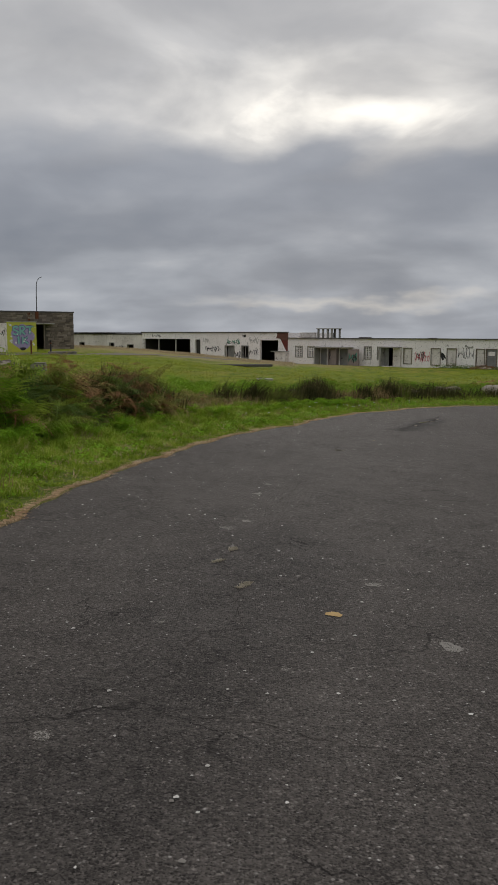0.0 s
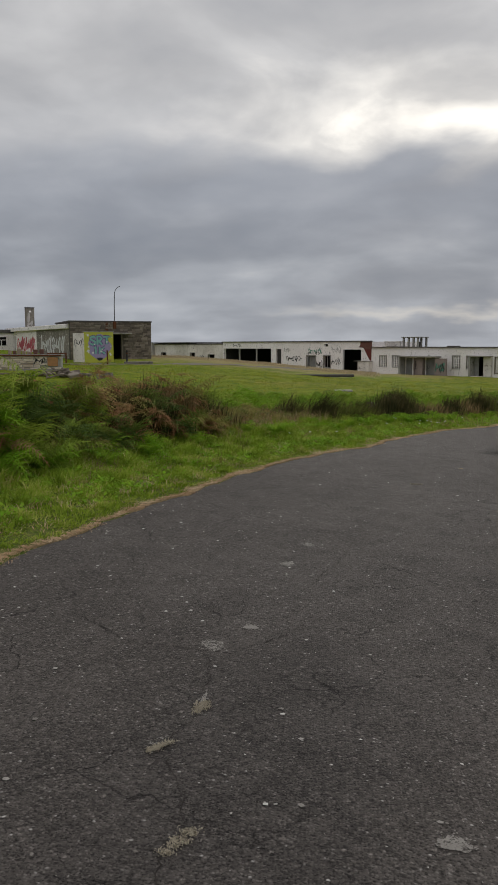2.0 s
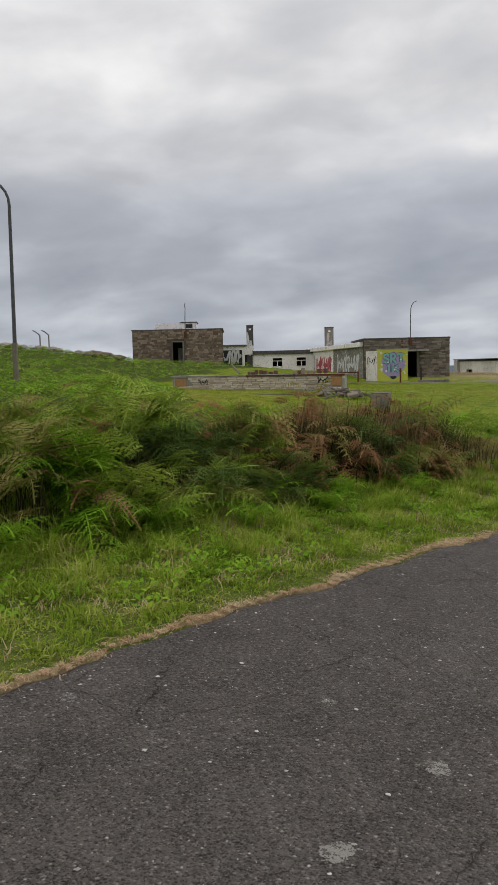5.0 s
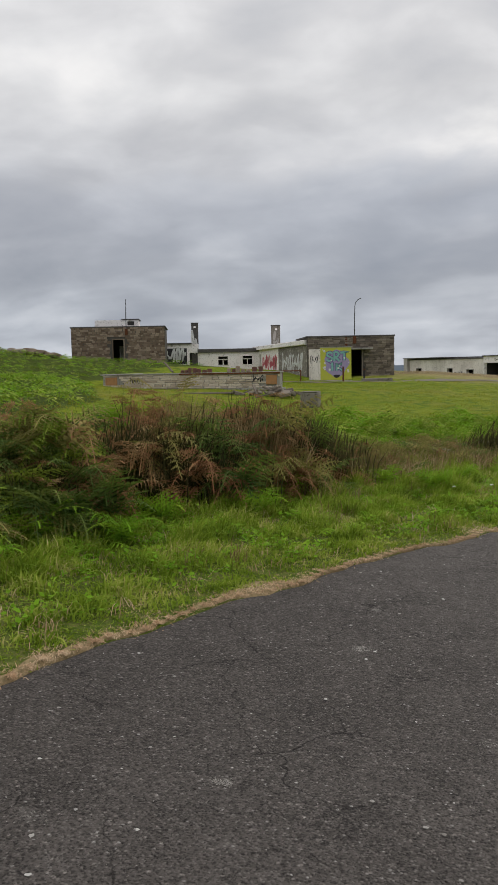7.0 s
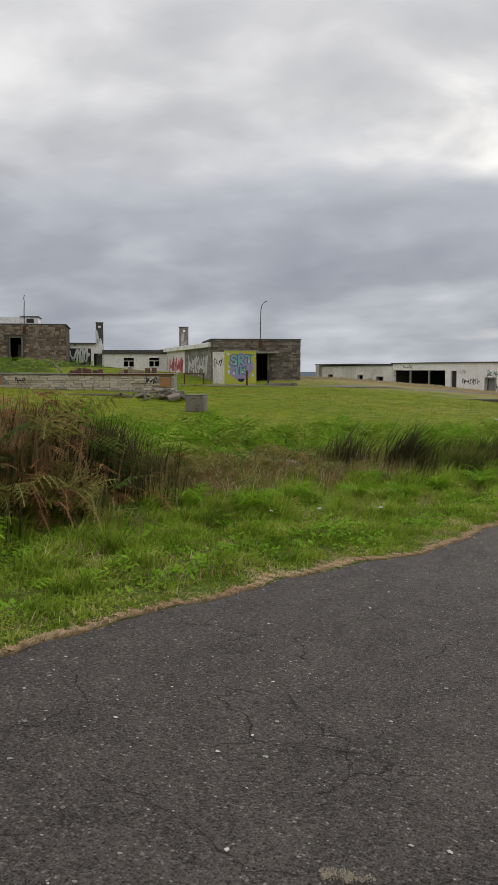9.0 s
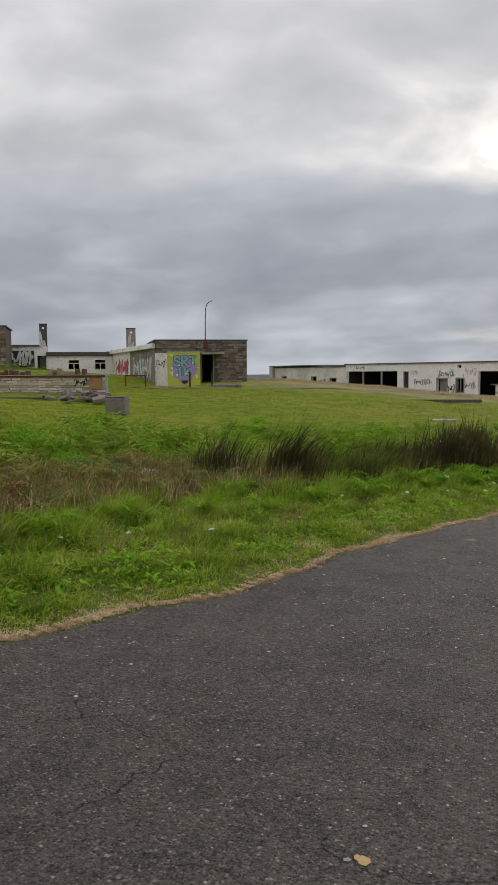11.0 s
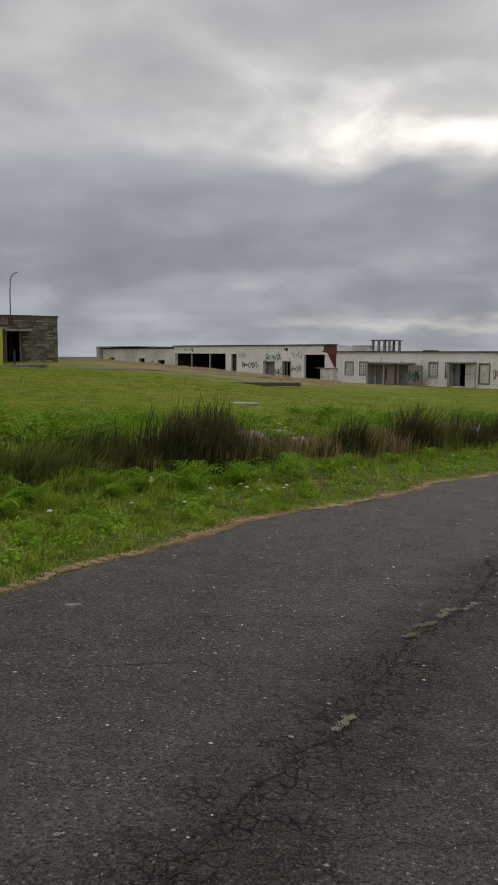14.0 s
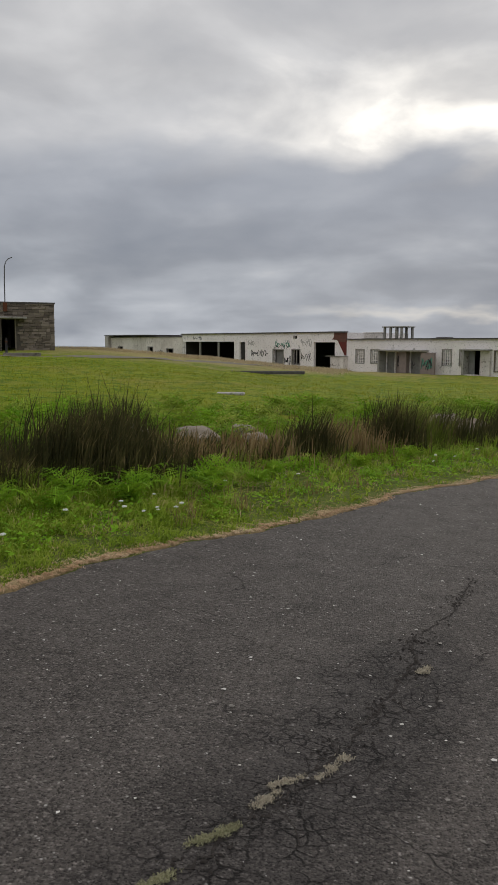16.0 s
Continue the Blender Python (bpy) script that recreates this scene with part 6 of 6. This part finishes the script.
for n, (x, y, w, h) in enumerate(((-0.21, 6.61, 0.16, 0.2), (1.05, 3.91, 0.16, 0.15), (-0.48, 4.12, 0.11, 0.09), (0.18, 3.51, 0.06, 0.05), (1.4, 5.93, 0.17, 0.14), (0.81, 5.03, 0.13, 0.11), (1.79, 7.98, 0.18, 0.18),
                                   (-0.75, 2.75, 0.1, 0.08), (-0.14, 5.88, 0.04, 0.22), (-0.24, 5.49, 0.08, 0.12), (-0.52, 2.38, 0.06, 0.04), (-0.05, 6.95, 0.1, 0.1), (-0.45, 9.56, 0.12, 0.12), (-1.48, 8.95, 0.1, 0.1),
                                   (0.18, 9.2, 0.15, 0.12), (0.05, 8.48, 0.16, 0.12), (0.1, 12.84, 0.15, 0.12), (0.1, 11.17, 0.09, 0.08), (-0.35, 10.65, 0.14, 0.1),
                                   (0.95, 11.97, 0.13, 0.1), (-0.05, 13.62, 0.12, 0.07), (1.61, 19.34, 0.11, 0.09), (2.49, 21.65, 0.12, 0.08), (1.11, 17.94, 0.1, 0.06), (3.54, 25.3, 0.12, 0.08))):
    blotch(x, y, w * 0.85, h * 1.0, M_PATCH, n + 3, "pale worn patch on the asphalt")
blotch(0.49, 4.37, 0.10, 0.11, M_OCHRE, 90, "ochre spot of paint on the asphalt")
blotch(2.37, 15.65, 0.06, 0.06, M_OCHRE, 91, "ochre spot of paint on the asphalt")


def crack(pts, width, seed, label="jagged dark crack in the asphalt"):
    rnd, line = random.Random(seed), []
    for (x0, y0), (x1, y1) in zip(pts, pts[1:]):
        steps = max(2, int(math.hypot(x1 - x0, y1 - y0) / 0.035))
        line += [(x0 + (x1 - x0) * k / steps + rnd.gauss(0, 0.011), y0 + (y1 - y0) * k / steps + rnd.gauss(0, 0.011)) for k in range(steps)]
    bm, last = bmesh.new(), None
    for k, (x, y) in enumerate(line):
        ax, ay = line[min(k + 1, len(line) - 1)], line[max(k - 1, 0)]
        dx, dy = ax[0] - ay[0], ax[1] - ay[1]
        ln = math.hypot(dx, dy) + 1e-9
        w = width * rnd.uniform(0.08, 1.0) * (0.3 if k in (0, len(line) - 1) else 1) / 2
        pair = [bm.verts.new((x + sg * -dy / ln * w, y + sg * dx / ln * w, (x + sg * -dy / ln * w) * SLOPE[0] + (y + sg * dx / ln * w) * SLOPE[1] + 0.0145)) for sg in (-1, 1)]
        if last:
            bm.faces.new((last[0], last[1], pair[1], pair[0]))
        last = pair
    ob = part("crack", bm, M_CRACK)
    tagged(ob, label, "crack", "cracks in the asphalt")


SEAM = [(3.45, 18.6), (3.77, 19.62), (3.91, 19.89), (4.11, 20.28), (4.22, 20.64), (4.38, 21.1), (4.53, 21.61), (4.64, 21.79), (4.76, 22.04), (4.88, 22.21), (4.99, 22.49), (5.12, 22.82), (5.23, 23.18), (5.35, 23.55), (5.34, 23.84), (5.46, 24.07), (5.63, 24.45), (5.9, 25.4)]
crack(SEAM, 0.018, 1)
rnd = random.Random(44)
for k in range(16):
    i = rnd.randrange(0, len(SEAM) - 2)
    x, y = SEAM[i]
    a = rnd.uniform(0, 6.28)
    r = rnd.uniform(0.12, 0.32)
    crack([(x, y), (x + r * math.cos(a), y + r * math.sin(a)), (x + 2.2 * r * math.cos(a + 0.5), y + 2.2 * r * math.sin(a + 0.5))], 0.006, 10 + k)
for k, pts in enumerate(([(-0.71, 3.16), (-0.54, 3.19), (-0.45, 3.3), (-0.31, 3.42), (-0.31, 3.64), (-0.29, 3.86), (-0.23, 3.93), (-0.02, 4.05), (0.01, 4.17), (0.22, 4.19), (0.35, 4.18), (0.49, 4.15), (0.63, 4.2), (0.79, 4.18)],
                          [(-0.35, 2.95), (-0.21, 2.96), (-0.04, 2.96), (0.15, 2.9), (0.28, 2.83), (0.45, 2.79), (0.7, 2.7)], [(0.26, 7.91), (0.3, 8.24), (0.43, 8.59), (0.53, 9.22), (0.7, 10.5)], [(-0.95, 6.89), (-0.66, 6.57), (-0.41, 6.54), (-0.1, 6.51), (0.12, 6.8), (0.31, 7.17), (0.41, 7.27)],
                          [(-1.08, 6.96), (-0.82, 6.72), (-0.65, 6.58)], [(-0.02, 4.05), (-0.08, 4.5), (-0.03, 4.98), (-0.22, 5.5), (-0.13, 5.84), (-0.2, 6.5)], [(-0.09, 4.97), (-0.03, 4.98), (0.08, 5.02)],
                          [(3.7, 24.2), (4.3, 23.75), (4.75, 23.4), (5.2, 23.2)], [(4.9, 22.2), (5.3, 22.5), (5.6, 22.5), (6.0, 22.3)], [(5.4, 23.9), (5.9, 23.5), (6.4, 23.4)], [(0.48, 13.65), (0.85, 13.53), (1.17, 13.34), (1.4, 13.42), (1.51, 13.44), (1.65, 13.48), (2.0, 13.7)], [(2.7, 20.6), (3.4, 20.9), (4.1, 20.3)])):
    crack(pts, 0.007, 30 + k)
# dry grass and moss rooted in the long crack
rs = np.random.RandomState(45)
seam = resample(np.array(SEAM), 0.02)


def rooted(name, ends, mat, label, seed):
    """Low tufts along a short stretch of crack."""
    r = np.random.RandomState(seed)
    a, b = np.array(ends[0]), np.array(ends[1])
    k = r.rand(150)[:, None]
    xy = a * (1 - k) + b * k + r.randn(150, 2) * 0.008 + 0.02 * np.sin(k * 14 + seed)
    xy = np.repeat(xy, 4, 0) + r.randn(600, 2) * 0.006
    me = blade_mesh(name, np.c_[xy, road_z(xy) + 0.016], 0.004 + 0.006 * r.rand(len(xy)), 0.004, (0, 0), 1.6, seed + 1, mat)
    tagged(new(name, me), label, "grass", "tufts in the crack", "stuff")


for k, (a, b, mat) in enumerate((((4.77, 22.17), (4.86, 22.24), M_TUFT), ((4.94, 22.27), (5.03, 22.46), M_TUFT), ((4.73, 22.02), (4.78, 22.12), M_TUFT), ((4.58, 21.80), (4.62, 21.83), M_MOSS), ((4.65, 21.86), (4.67, 21.89), M_MOSS), ((4.50, 21.58), (4.54, 21.63), M_MOSS), ((5.37, 23.36), (5.39, 23.44), M_TUFT), ((4.10, 20.25), (4.16, 20.40), M_TUFT),
                                 ((1.38, 13.42), (1.51, 13.44), M_TUFT), ((-0.13, 5.80), (-0.13, 5.90), M_TUFT), ((-0.26, 5.42), (-0.21, 5.49), M_TUFT), ((-0.05, 4.82), (-0.01, 4.95), M_TUFT))):
    rooted("crack_grass", (a, b), mat, "short green moss growing in the crack" if mat is M_MOSS else "tuft of dry pale grass growing in the crack", 900 + 3 * k)
# loose pale chippings
xy = np.c_[rs.uniform(-2.4, 8, 9500), rs.uniform(1.2, 30, 9500)]
xy = xy[(away(xy, EDGE) < -0.15) & (away(xy, RIGHT) > 0.3)]
cn = len(xy)
ang = rs.rand(cn, 5) * 0.8 + np.arange(5)[None] * 1.2566
rad = (0.0022 + 0.0105 * rs.rand(cn) ** 3.3)[:, None] * (0.7 + 0.6 * rs.rand(cn, 5))
ring = np.stack([xy[:, :1] + np.cos(ang) * rad, xy[:, 1:] + np.sin(ang) * rad], -1)
ringz = road_z(ring.reshape(-1, 2)).reshape(cn, 5) + 0.016
topv = np.c_[xy, road_z(xy) + 0.017 + rad.mean(1) * 0.35]
v = np.concatenate([np.concatenate([ring, ringz[..., None]], -1), topv[:, None]], 1).reshape(-1, 3)
k = np.arange(cn)[:, None] * 6
t = np.concatenate([np.stack([k[:, 0] + a, k[:, 0] + (a + 1) % 5, k[:, 0] + 5], 1) for a in range(5)])
stuff("chippings", fast_mesh("chippings", v, t, M_CHIP), "scattered pale stone chippings in the asphalt", "gravel")


# ---- stones of the walls ----
def stone_variants(mat, long, high, count, seed):
    out = []
    for k in range(count):
        rnd = random.Random(seed + k)
        bm = boxes((-long / 2, long / 2, -0.06, 0.05, -high / 2, high / 2))
        for v in bm.verts:
            v.co += Vector((rnd.uniform(-0.03, 0.03), rnd.uniform(-0.02, 0.02) if v.co.y < 0 else 0, rnd.uniform(-0.022, 0.022)))
        bmesh.ops.bevel(bm, geom=list(bm.edges), offset=0.015, segments=1, affect="EDGES")
        out.append(link_mesh("stone", bm, mat))
    return out


def lay(parent, x0, x1, z0, z1, course, usual, holes, kinds, seed, m=Matrix(), name="stone", y=0.04):
    """Courses of stones on a wall's face."""
    rnd, made, rest = random.Random(seed), 0, []
    z = z0
    while z < z1 - 0.05:
        h = min(course * rnd.uniform(0.8, 1.25), z1 - z)
        x = x0
        while x < x1 - 0.04:
            w = min(usual * rnd.uniform(0.55, 1.6), x1 - x)
            if x1 - x - w < 0.12:
                w = x1 - x
            if not any(x + w > a and x < b and z + h > c and z < d for a, b, c, d in holes):
                at = m @ pose(x + w / 2, y, z + h / 2) @ Matrix.Diagonal(((w - 0.02) / usual, 1, (h - 0.018) / course, 1))
                made += 1
                if made <= 300:
                    ob = new(name, rnd.choice(kinds))
                    ob.parent = parent
                    ob.matrix_basis = at
                else:
                    rest.append((rnd.choice(kinds), at))
            x += w
        z += h
    if rest:
        bm = bmesh.new()
        for me, at in rest:
            first = len(bm.verts)
            bm.from_mesh(me)
            bm.verts.ensure_lookup_table()
            for v in bm.verts[first:]:
                v.co = at @ v.co
        tagged(part(name + "s", bm, kinds[0].materials[0], parent), "upper courses of small stones", kind="stuff")


GREY_STONES, BROWN_STONES = stone_variants(M_STONE, 0.40, 0.165, 6, 800), stone_variants(M_STONE_BROWN, 0.34, 0.17, 6, 820)
lay(stone, -7.6, 0.02, -0.25, 3.5, 0.165, 0.40, [(-3.92, -2.74, -0.5, 2.36)], GREY_STONES, 1)
lay(stone, 0.06, 8.0, -0.1, 3.5, 0.30, 0.9, [], GREY_STONES, 2, pose(-0.06, 0, 0, 0, 0, 90))
lay(loft, -9.73, -0.52, 1.35, 5.25, 0.17, 0.34, [(-5.77, -4.5, 1.0, 4.15)], BROWN_STONES, 3)
BLOCKS = stone_variants(M_BLOCK, 0.5, 0.125, 6, 840)
lay(low, -11.95, 0.0, -0.12, 0.73, 0.125, 0.52, [(-11.75, -10.9, 0.15, 0.6), (-0.85, -0.2, 0.1, 0.6)], BLOCKS, 4, Matrix(), "block")


# crumbled edges of the long crack
rs = np.random.RandomState(48)
xy = np.repeat(seam, 5, 0) + rs.randn(len(seam) * 5, 2) * 0.05
xy = xy[wobble(xy, 0.8, 49) + 0.25 * rs.randn(len(xy)) > -0.05]
cn = len(xy)
ang = rs.rand(cn, 5) * 0.8 + np.arange(5)[None] * 1.2566
rad = (0.002 + 0.009 * rs.rand(cn) ** 2.5)[:, None] * (0.7 + 0.6 * rs.rand(cn, 5))
ring = np.stack([xy[:, :1] + np.cos(ang) * rad, xy[:, 1:] + np.sin(ang) * rad], -1)
ringz = road_z(ring.reshape(-1, 2)).reshape(cn, 5) + 0.015
topv = np.c_[xy, road_z(xy) + 0.016 + rad.mean(1) * 0.5]
v = np.concatenate([np.concatenate([ring, ringz[..., None]], -1), topv[:, None]], 1).reshape(-1, 3)
k = np.arange(cn)[:, None] * 6
t = np.concatenate([np.stack([k[:, 0] + a, k[:, 0] + (a + 1) % 5, k[:, 0] + 5], 1) for a in range(5)])
stuff("crumbs", fast_mesh("crumbs", v, t, M_CRACK), "dark crumbs of broken asphalt along the crack", "gravel")
